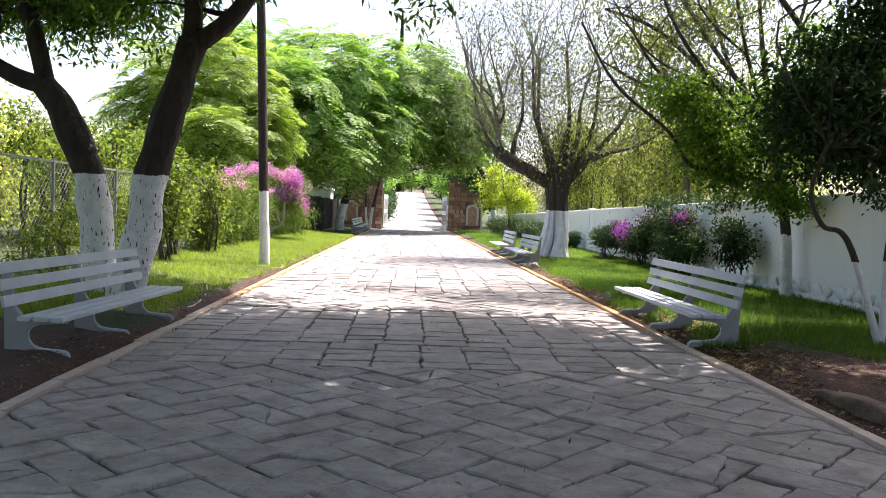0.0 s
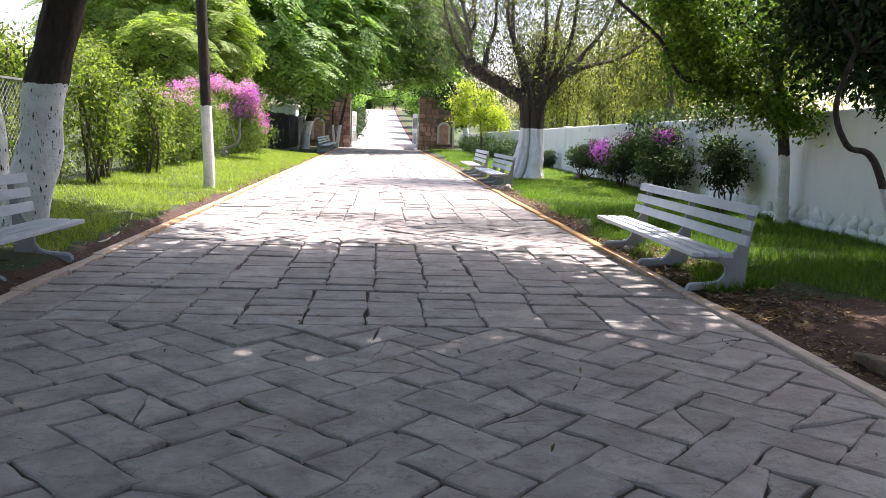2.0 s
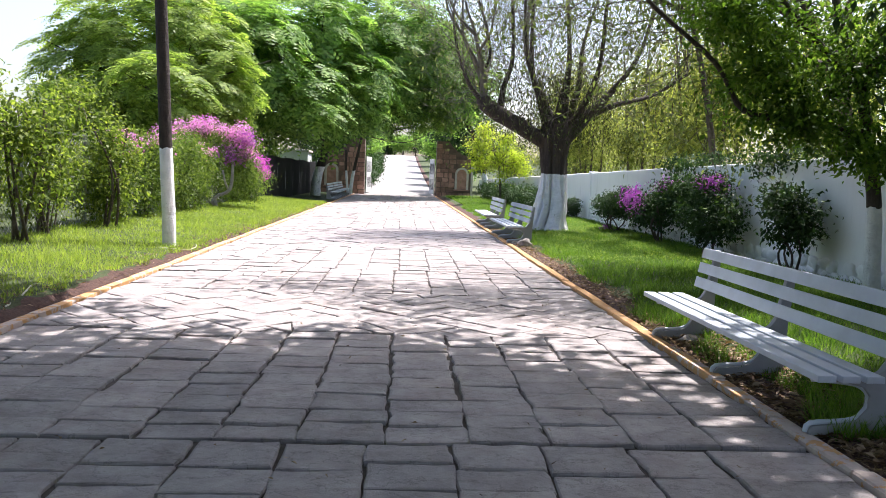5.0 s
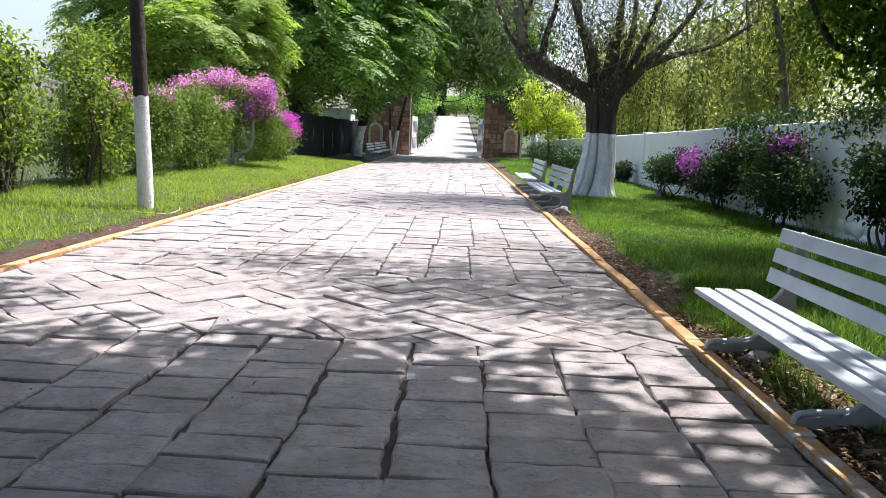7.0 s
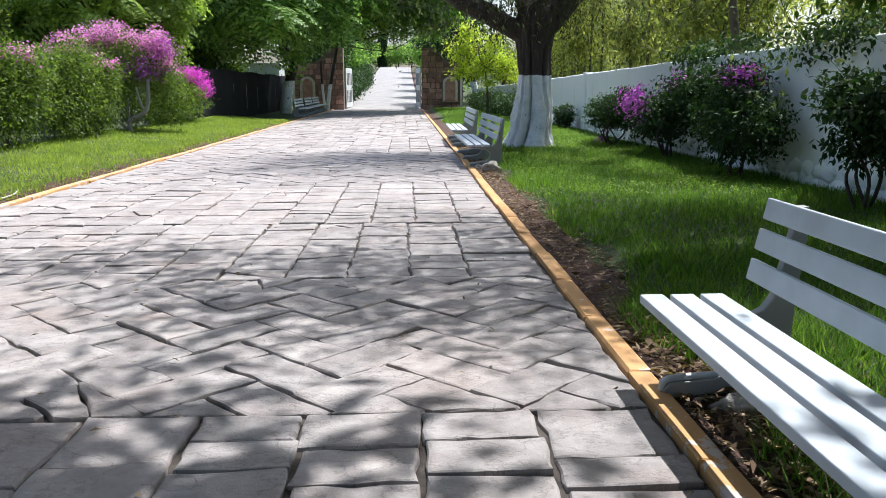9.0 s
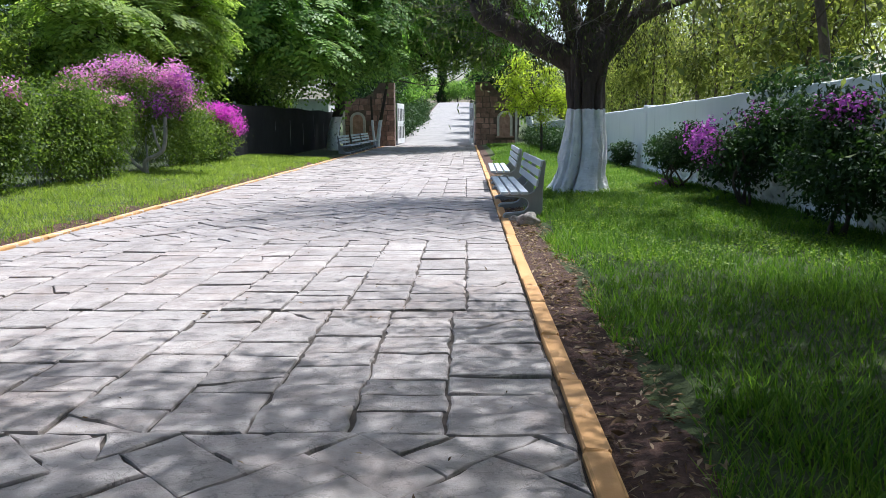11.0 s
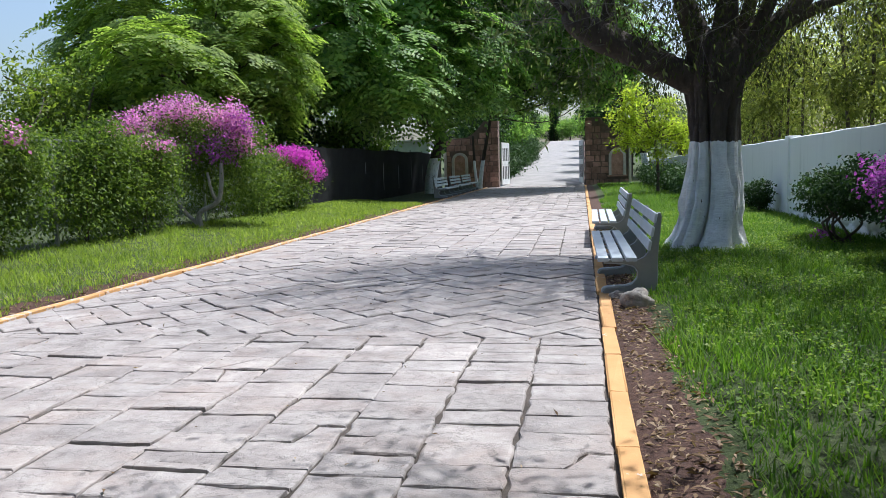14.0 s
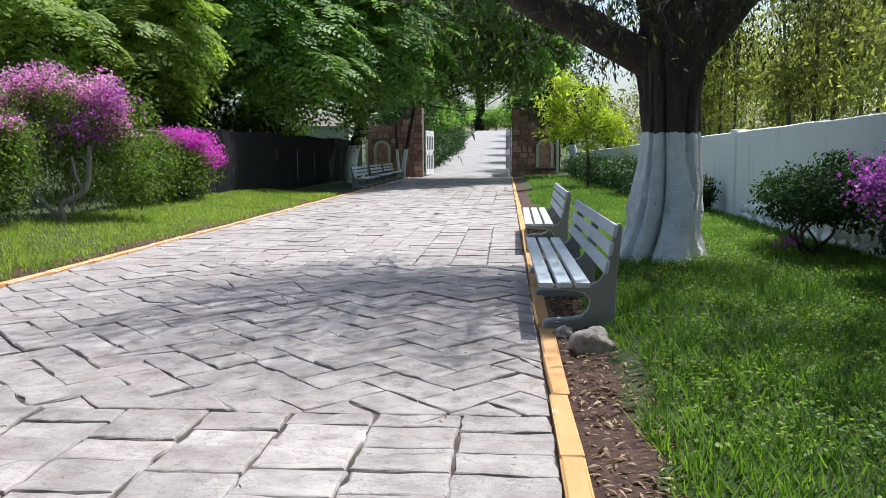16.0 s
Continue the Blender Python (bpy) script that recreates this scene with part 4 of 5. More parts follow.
def bare_tree():
    rng = np.random.default_rng(26)
    tree = thing("tree", "bare-branched tree with few leaves leaning over the wall", "tree", (8.5, 18.5, 0))
    tb = Tubes()
    limb(tb, [(0, 0, -0.1), (-0.05, 0, 1.6), (-0.3, 0, 3.2), (-0.6, 0.1, 4.2)], 0.16, 0.1, 12, 0.25)
    link_part("trunk", tb.mesh("trunk", M_BARK), tree)
    tips, twigs = [], Tubes()
    for pts in ([(-0.5, 0.1, 4.0), (-1.8, 0.0, 4.8), (-3.2, -0.2, 5.8), (-4.4, -0.2, 6.2)], [(-0.5, 0.1, 3.9), (-1.2, 0.5, 5.2), (-1.8, 0.8, 7.2)], [(-0.4, 0, 3.6), (-1.9, -0.6, 3.9), (-3.3, -0.9, 4.7), (-4.0, -1.0, 5.6)], [(-0.5, 0.1, 4.1), (-0.1, -0.3, 5.6), (0.3, -0.4, 7.4)], [(-0.8, 0.1, 4.4), (-1.9, 0.4, 5.9), (-2.9, 0.5, 7.6)], [(-0.6, 0.0, 3.9), (-1.7, 0.3, 4.4), (-3.0, 0.5, 4.6), (-4.2, 0.6, 5.2)], [(-0.4, 0.1, 4.3), (-0.9, -0.4, 5.9), (-1.2, -0.6, 7.8)]):
        tb = Tubes()
        ln = limb(tb, pts, 0.075, 0.025, 7, 0.25)
        link_part("limb", tb.mesh("limb", M_BARK), tree)
        for i in range(2, len(ln)):
            grow(twigs, rng, ln[i].copy(), Vector((rng.normal(-0.2, 0.8), rng.normal(0, 0.7), rng.normal(0.3, 0.6))), 1.5, 0.02, 2, 0.55, 0.0, tips, 4, 4)
    tagged(link_part("twig_spray", twigs.mesh("twig_spray", M_BARK), tree), "thin bare twigs", kind="stuff")
    c = np.repeat(np.array([p[0] for p in tips]), 5, axis=0)
    n = len(c)
    c = c + rng.normal(0, 0.2, (n, 3))
    ln = 0.1 * rng.uniform(0.6, 1.4, n)
    crown_part(tree, "crown", leaf_quads(c, rng.normal(0, 0.7, (n, 3)) - [0, 0, 0.6], rng.normal(0, 1, (n, 3)), ln, ln * 0.4), L_GREY)


bare_tree()
# bright young tree on the far lawn
stem_tree("young tree with bright yellow-green leaves on the far lawn", (6.1, 49), [([(6.1, 49, 0), (6.12, 49, 0.8), (6.05, 49, 1.8), (5.95, 49, 2.6)], 0.075, 0.045)],
          [(5.9, 49, 2.7, 1.2, 1.1, 0.9), (4.9, 48.8, 3.1, 0.9, 0.9, 0.8), (6.9, 49.2, 2.6, 0.8, 0.9, 0.7), (5.2, 49, 4.1, 0.6, 0.7, 0.8), (6.3, 48.7, 3.7, 0.6, 0.7, 0.6), (4.9, 49, 2.2, 0.7, 0.7, 0.4), (7.3, 49.3, 2.0, 0.5, 0.6, 0.6), (6.2, 48.6, 1.7, 0.5, 0.5, 0.4)], M_BARK, L_YELLOW, 430, 13, 0.2, 0.16, 23, shell=0.1)


def above_lane(p):
    """Keeps the leaves off the gateway's clear height."""
    return p[:, 2] > 2.6 + 0.9 * np.exp(-((p[:, 0] - 1.5) / 3.0) ** 2)


# feathery canopy trees on the garden side
stem_tree("large feathery-leaved shade tree spreading over the road", (-5, 55), [([(-4.9, 56, -0.1), (-4.8, 56, 1.2), (-4.4, 56, 2.6), (-4.2, 55.8, 4.2)], 0.34, 0.22)],
          [(-7, 54, 8.6, 6.2, 5.5, 5.4), (-3.2, 51.5, 6.6, 3.6, 4.2, 3.4), (-2.0, 54, 9.4, 3.2, 4.5, 4.0), (1.5, 59, 8.0, 4.6, 4.5, 3.4), (-5, 47.5, 5.4, 3.0, 3.6, 2.4), (-8.5, 47, 7.5, 3.6, 4, 3.8), (-5.2, 49.5, 9.6, 3.4, 3.4, 3.2), (-10.5, 50, 8.2, 4, 4, 4.8), (0.8, 56.5, 9.8, 3.6, 3.6, 3.8), (3.6, 61, 8.8, 3.6, 3.4, 3.2), (-6.6, 45, 7.6, 2.6, 2.8, 3.0)], M_BARK_DARK, L_FERN, 0, 0, 0, 0.85, 31, "canopy trees", fern=15500, cut=above_lane, shell=0.62)
stem_tree("large feathery-leaved shade tree behind the fence", (-10, 42), [([(-10.5, 41, -0.1), (-10.4, 41, 1.6), (-10, 41, 3.4)], 0.3, 0.2)],
          [(-10.5, 41, 6.6, 4.2, 4.5, 4.0), (-7.6, 40, 5.0, 2.0, 3.0, 2.4), (-8.5, 36, 4.4, 1.8, 2.4, 1.5), (-13, 42, 5.4, 3.0, 3.6, 3.2), (-11.5, 37.5, 3.4, 2.6, 2.6, 1.8)], M_BARK_DARK, L_FERNPALE, 0, 0, 0, 0.62, 32, "canopy trees", fern=10500, shell=0.62)
stem_tree("slim whitewashed tree beside the gateway", (-2.9, 62), [([(-3.1, 62.5, -0.1), (-3.0, 62.5, 1.0), (-2.7, 62.5, 2.6), (-2.3, 62.3, 4.4)], 0.14, 0.08), ([(-3.25, 62.6, -0.1), (-3.4, 62.6, 1.2), (-3.5, 62.7, 3.2)], 0.1, 0.06)],
          [(-2.2, 62, 6.0, 2.4, 2.4, 1.9), (3.6, 63, 7.2, 2.8, 2.2, 2.4)], M_BARK_BIG, L_FERN, 0, 0, 0, 0.7, 33, "canopy trees", fern=1500, cut=above_lane)
stem_tree("feathery-leaved tree arching over the gateway", (6.6, 62), [([(6.7, 62.5, -0.1), (6.6, 62.4, 1.6), (6.0, 62.2, 3.8), (5.0, 62.0, 5.6)], 0.24, 0.14)],
          [(1.2, 60.5, 7.4, 4.2, 3.0, 3.1), (4.6, 62.5, 7.8, 3.0, 3.0, 3.2), (-1.5, 62, 8.0, 3.0, 3.0, 3.4), (2.0, 64, 10.0, 4.0, 3.0, 3.0)], M_BARK_DARK, L_FERN, 0, 0, 0, 0.8, 34, "canopy trees", fern=6500, cut=above_lane, shell=0.4)
# roadside trees beyond the gate
rb = random.Random(8)
for k, (bx, by) in enumerate(((-5.6, 74), (-5.4, 84), (-5.4, 97), (-5.4, 112), (-5.4, 130), (-5.6, 150), (6.3, 72), (6.0, 82), (6.0, 95), (6.0, 110), (6.0, 130), (6.0, 150), (-4.0, 196), (6.0, 193), (0.5, 191), (-7.5, 190), (9.5, 190), (-1.5, 200), (3.5, 199), (-12, 190), (13, 192), (-22, 190), (23, 190))):
    h = rb.uniform(5.5, 8.0)
    g0 = float(rise(by))
    stem_tree("roadside tree with dense dark crown beyond the gate", (bx, by), [([(bx, by, g0 - 0.1), (bx + 0.1, by, g0 + 1.2), (bx, by, g0 + 2.4)], 0.2, 0.12)],
              [(bx, by, g0 + h * 0.55, 2.9, 3.2, h * 0.42), (bx * 0.72, by + 1, g0 + h * 0.66, 2.0, 2.4, h * 0.24)], M_BARK, L_FERN if k % 3 else L_DARK, 420, 12, 0.3, 0.34, 40 + k, "roadside trees", spread=False)
for k, (bx, by, h) in enumerate(((10.8, 82, 6.6), (14.5, 78, 5.6), (18.5, 84, 7.2))):
    stem_tree("dark round-crowned tree beyond the far wall", (bx, by), [([(bx, by, 0.4), (bx + 0.1, by, 2.0), (bx, by, 3.2)], 0.18, 0.1)],
              [(bx, by, h * 0.62, 1.9, 2.0, h * 0.34), (bx + 1.2, by + 0.5, h * 0.45, 1.5, 1.6, h * 0.28)], M_BARK, L_GREY, 380, 12, 0.26, 0.26, 250 + k, "far trees", spread=False)
# cypress far behind the gate
rng0 = np.random.default_rng(77)
cyp = thing("cypress", "tall narrow dark cypress far behind the gate", "tree", (-3.0, 194, 5.4))
tb = Tubes()
tb.add([(0, 0, -0.1), (0, 0, 18), (0, 0, 42)], [0.4, 0.25, 0.05], 8)
link_part("trunk", tb.mesh("trunk", M_BARK), cyp)
zz = rng0.uniform(1.0, 44.0, 7000)
aa, rr = rng0.uniform(0, 6.283, 7000), 1.15 * np.clip(1 - zz / 45, 0, 1) ** 0.6 * rng0.uniform(0.6, 1.05, 7000)
c = np.stack([rr * np.cos(aa), rr * np.sin(aa), zz], axis=1)
crown_part(cyp, "crown", leaf_quads(c, rng0.normal(0, 0.3, (7000, 3)) + [0, 0, 1], rng0.normal(0, 1, (7000, 3)), np.full(7000, 0.7), np.full(7000, 0.25)), L_DARK)

# broad tree out of view beside the start, added to cast the first stretch's shade
stem_tree("unseen tall broad-crowned tree beside the road, added for shade", (6.4, 1.5), [([(6.3, 1.0, -0.1), (6.2, 1.1, 1.5), (5.7, 1.6, 3.6), (5.0, 2.4, 5.4)], 0.3, 0.17)],
          [(3.0, -3.0, 8.0, 4.2, 3.6, 1.5), (3.2, 3.0, 8.0, 3.6, 3.6, 1.5), (3.8, 8.4, 8.2, 3.4, 3.4, 1.6), (0.6, 6.2, 8.4, 3.2, 3.8, 1.4), (3.0, 13.4, 8.4, 2.4, 2.6, 1.4), (0.6, 12.4, 8.6, 2.8, 2.7, 1.3), (-1.8, 10.0, 8.2, 2.4, 3.8, 1.2), (-0.6, 8.6, 9.2, 2.4, 3.4, 0.9), (6.4, 9.2, 8.6, 1.7, 2.8, 0.9), (6.6, 12.6, 7.8, 1.0, 1.3, 0.5), (4.6, 12.4, 8.0, 0.9, 1.1, 0.5), (-1.6, 15.6, 7.6, 1.8, 1.9, 0.6)], M_BARK_DARK, L_CITRUS, 6200, 15, 0.42, 0.34, 39, shell=0.1,
          arms=[([(5.0, 2.4, 5.3), (4.7, 5.0, 6.8), (4.4, 8.0, 7.8)], 0.1, 0.03)])
# added tree, crown above the view, that dapples the road and lawn
stem_tree("added sparse-crowned tree behind the boundary wall, for dappled shade", (8.7, 15), [([(8.7, 15.0, -0.1), (8.6, 15.2, 2.4), (7.8, 15.8, 4.8), (6.6, 16.4, 6.8)], 0.1, 0.05)],
          [(4.6, 17.8, 8.6, 2.2, 2.0, 0.9), (2.2, 19.2, 8.7, 2.1, 0.9, 0.5), (7.8, 20.0, 8.0, 2.2, 2.2, 1.0)], M_BARK_WALLTREE, L_CITRUS, 225, 14, 0.32, 0.2, 38, shell=0.2)

# trees added out of view beside and behind the start, to block sky light
for k, (bx, by) in enumerate(((-6.6, 6.4), (-6.4, -1.0), (-6.8, -8.5), (6.6, -8.0))):
    stem_tree("unseen tall broad-crowned tree beside the road, added for shade", (bx, by), [([(bx, by, -0.1), (bx, by, 1.6), (bx * 0.93, by, 3.4)], 0.26, 0.16)],
              [(bx * 0.8, by + 0.6, 6.4, 3.0, 3.6, 1.6), (bx * 0.4, by - 1.0, 7.2, 3.0, 3.2, 1.5), (bx * 1.3, by - 0.5, 4.9, 2.2, 2.4, 1.5)], M_BARK_DARK, L_CITRUS, 900, 12, 0.4, 0.38, 240 + k, "shade trees", shell=0.2)

# added shadow caster for the lawn, its crown above the view
stem_tree("added leafy tree leaning over the boundary wall, for lawn shade", (9.3, 26.6), [([(9.3, 26.6, -0.1), (9.2, 26.6, 2.4), (8.6, 26.3, 4.8), (7.8, 25.9, 6.8)], 0.12, 0.05)],
          [(7.4, 25.6, 7.3, 1.5, 2.0, 0.8), (8.4, 23.6, 7.6, 1.4, 1.4, 0.7)], M_BARK, L_OLIVE, 125, 14, 0.26, 0.18, 37, shell=0.2)

# light woodland behind the wall
rb = random.Random(12)
for k in range(18):
    by = 9 + k * 3.5 + rb.uniform(-1, 1)
    bx = 10.2 + rb.uniform(0, 4.5) + (2.6 if k < 4 else 0)
    h = rb.uniform(7.5, 12.0)
    stems = [([(bx + dx, by + dy, -0.1), (bx + dx * 1.3, by + dy, h * 0.3), (bx + dx * 2.2 + rb.uniform(-0.4, 0.4), by + dy * 1.5, h * 0.8)], 0.085, 0.03) for dx, dy in ((0, 0), (0.5, 0.3), (-0.4, 0.5))]
    stem_tree("slender light-green tree behind the boundary wall", (bx, by), stems,
              [(bx, by, h * 0.62, 2.2, 2.4, h * 0.33), (bx - 0.9, by - 0.6, h * 0.36, 1.5, 1.9, h * 0.2), (bx + 1.2, by + 1, h * 0.5, 1.8, 2.0, h * 0.25)], M_BARK, L_BACK if k % 3 else L_OLIVE, 400, 17, 0.26, 0.21, 60 + k, "woodland trees", ratio=0.34, shell=0.1, spread=True, flat=0.8)
# light woodland behind the garden fence
for k in range(9):
    by = 9 + k * 3.6 + rb.uniform(-1, 1)
    bx = -8.6 - rb.uniform(0, 5)
    h = rb.uniform(3.4, 4.8) + (2.6 if k < 3 else 0)
    stems = [([(bx + dx, by + dy, 0.1), (bx + dx * 1.3, by + dy, h * 0.4), (bx + dx * 2.2, by + dy * 1.5, h * 0.8)], 0.07, 0.025) for dx, dy in ((0, 0), (0.5, 0.3))]
    stem_tree("slender light-green tree behind the garden fence", (bx, by), stems,
              [(bx, by, h * 0.66, 1.7, 2.0, h * 0.3), (bx + 0.8, by - 0.6, h * 0.36, 1.5, 1.9, h * 0.24)], M_BARK, L_SAPLING if k % 3 else L_BACK, 520, 13, 0.24, 0.16, 90 + k, "garden trees", shell=0.25, flat=0.9)


# ---- shrubs ----
def shrub(name, label, category, at, blobs, leaf, clumps, each, size, length, seed, stems=(), stem_material=None, flowers=(), ratio=0.5, shell=0.45, cut=None, group=""):
    rng = np.random.default_rng(seed)
    s = thing(name, label, category, at, group)
    for pts, r0, r1 in stems:
        tb = Tubes()
        limb(tb, pts, r0, r1, 8, 0.3)
        link_part("stem", tb.mesh("stem", stem_material or M_BARK), s)
    leafage = crown_part(s, "foliage", leaf_cloud(rng, blobs, clumps, each, size, length, ratio, shell, cut=cut), leaf)
    for fb, mat_f, n, e, sz in flowers:
        crown_part(leafage, "blossom", leaf_cloud(rng, fb, n, e, sz, 0.06, 0.75, 0.3), mat_f, "papery magenta bracts" if mat_f is L_MAGENTA else "papery violet bracts")
    return s


def short_stems(n, r, h, seed, rad=0.025):
    q = random.Random(seed)
    return [([(q.uniform(-r, r) * 0.4, q.uniform(-r, r) * 0.4, -0.05), (q.uniform(-r, r) * 0.7, q.uniform(-r, r) * 0.7, h * 0.5), (q.uniform(-r, r), q.uniform(-r, r), h)], rad, rad * 0.5) for _ in range(n)]


shrub("shrub", "clipped round dark-green shrub by the white wall", "shrub", (7.05, 28.15, 0.05), [(0, 0.5, 0.78, 0.6, 1.1, 0.42), (0, -0.7, 0.9, 0.6, 1.0, 0.45)], L_DARK, 760, 12, 0.07, 0.075, 101, short_stems(6, 0.5, 0.7, 1))
shrub("flowering_shrub", "loose green shrub with pink-violet blossom by the white wall", "shrub", (7.1, 24.4, 0.05), [(0, 0.2, 0.85, 0.5, 1.2, 0.6), (0.15, -1.0, 1.3, 0.4, 1.5, 0.5), (0.0, 1.3, 0.75, 0.4, 0.6, 0.4)], L_DARK, 760, 10, 0.13, 0.1, 102, short_stems(6, 0.5, 1.0, 2), flowers=[([(-0.3, 1.2, 1.1, 0.35, 0.7, 0.32), (-0.35, 0.7, 0.85, 0.2, 0.3, 0.2)], L_VIOLET, 130, 9, 0.09), ([(-0.1, -0.6, 1.5, 0.3, 0.9, 0.25)], L_VIOLET, 14, 6, 0.08), ([(-0.3, 4.2, 0.16, 0.25, 0.3, 0.1)], L_VIOLET, 12, 7, 0.05)], shell=0.2)
shrub("shrub", "dense dark-green shrub with few violet blossoms by the white wall", "shrub", (7.1, 21.2, 0.05), [(0, 0, 0.82, 0.52, 1.25, 0.6), (0.1, 0.4, 1.45, 0.35, 0.8, 0.35)], L_DARK, 620, 12, 0.1, 0.085, 103, short_stems(4, 0.25, 0.6, 3), flowers=[([(0.0, -0.1, 1.55, 0.3, 0.6, 0.22)], L_VIOLET, 40, 7, 0.08)])
shrub("shrub", "straggling dark-green shrub by the white wall", "shrub", (7.2, 17.9, 0.05), [(0, 0, 0.95, 0.42, 0.55, 0.55), (0, 0.5, 1.3, 0.32, 0.42, 0.33)], L_DARK, 300, 11, 0.11, 0.1, 104, short_stems(4, 0.3, 0.8, 4), shell=0.25)
shrub("shrub", "small box-shaped clipped shrub by the wall corner", "shrub", (7.25, 35.4, 0.05), [(0, 0, 0.55, 0.38, 0.4, 0.32), (0, 0, 0.35, 0.3, 0.34, 0.25)], L_DARK, 260, 11, 0.06, 0.07, 105, short_stems(3, 0.15, 0.5, 5))
for k, hy in enumerate((42, 46.5, 51, 55.5, 60)):
    shrub("hedge", "dark green hedge bushes along the far wall", "hedge", (6.9, hy, 0.05), [(0, 0, 0.6, 0.7, 2.3, 0.65), (-0.4, 1.2, 0.7, 0.5, 1.0, 0.55)], L_DARK, 300, 10, 0.14, 0.12, 110 + k, group="far hedge")
for k, hy in enumerate((71, 78, 86, 95, 105)):
    shrub("hedge", "leafy roadside bushes climbing beyond the gate", "hedge", (-2.7, hy, float(rise(hy))), [(0, 0, 1.1, 1.0, 3.6, 1.3), (0.2, 1.5, 1.9, 0.8, 1.6, 0.9)], L_DARK, 260, 10, 0.22, 0.24, 170 + k, group="roadside bushes")
for k, (cy, cl) in enumerate(((19.5, 2.4), (24.0, 2.6), (12.5, 2.0))):
    shrub("creeper", "dark leafy creeper trailing over the top of the white wall", "creeper", (7.78, cy, 0.0), [(0, 0, wall_top(cy) + 0.12, 0.3, cl, 0.16), (-0.1, 0.6, wall_top(cy) - 0.1, 0.12, cl * 0.6, 0.2)], L_DARK, 130, 7, 0.12, 0.11, 180 + k, group="wall creepers")
# creeper hedge on the chain-link fence
# nearer hedges take the sapling leaf, whose lighter colour includes sunlight
for k, (hy, top, wid) in enumerate(((13.2, 1.3, 0.25), (16.6, 1.7, 0.3), (19.6, 1.75, 0.45), (22.4, 2.0, 0.55), (25.0, 2.05, 0.6), (27.6, 2.15, 0.65), (29.2, 2.0, 0.6), (35.2, 1.7, 0.5), (37.2, 1.7, 0.5))):
    shrub("hedge", "overgrown leafy creeper hedge on the wire fence", "hedge", (-5.75, hy, 0.15), [(0, 0, top * 0.5, wid, 1.6, top * 0.52), (0.1, 0.6, top * 0.82, wid * 0.9, 1.0, top * 0.3)], L_SAPLING if hy < 24 else L_HEDGE, 190 + 900 * (hy > 22), 12, 0.12, 0.08, 120 + k, short_stems(4, 0.4, top * 0.8, 20 + k, 0.018), shell=0.3, group="fence creepers",
          flowers=[([(0.3, 0.4, top * 0.95, 0.4, 0.6, 0.25)], L_PINK, 30, 9, 0.08)] if k in (3, 4, 6) else ())
# slender saplings before the fence
for k, (sx, sy, hh) in enumerate(((-5.35, 17.8, 2.3), (-5.5, 19.0, 2.6), (-5.3, 21.5, 2.4), (-6.2, 14.5, 2.6), (-6.4, 17.0, 2.9), (-6.3, 20.5, 2.7), (-7.2, 15.6, 3.2))):
    shrub("sapling", "slender leafy sapling before the wire fence", "shrub", (sx, sy, 0.2), [(0, 0, hh * 0.75, 0.55, 0.55, hh * 0.3), (0.15, 0.1, hh * 0.4, 0.3, 0.3, hh * 0.25)], L_SAPLING, 130, 9, 0.15, 0.11, 140 + k, short_stems(4, 0.3, hh * 0.85, 30 + k, 0.03), shell=0.15, group="saplings")
# dark bushes in the garden behind the net fence
for k, (hx, hy) in enumerate(((-8.4, 41.5), (-8.8, 45.5), (-8.6, 49.5), (-9.0, 53.5), (-8.8, 57.5), (-11.5, 61.5), (-13.5, 55), (-13.5, 48))):
    shrub("bush", "tall dark garden bush behind the net fence", "shrub", (hx, hy, 0.1), [(0, 0, 1.6, 1.2, 2.3, 1.7), (0.2, 0.9, 2.9, 1.0, 1.7, 0.9)], L_DARK if k % 2 else L_HEDGE, 340, 11, 0.26, 0.2, 190 + k, short_stems(4, 0.5, 1.8, 90 + k, 0.03), group="garden bushes")
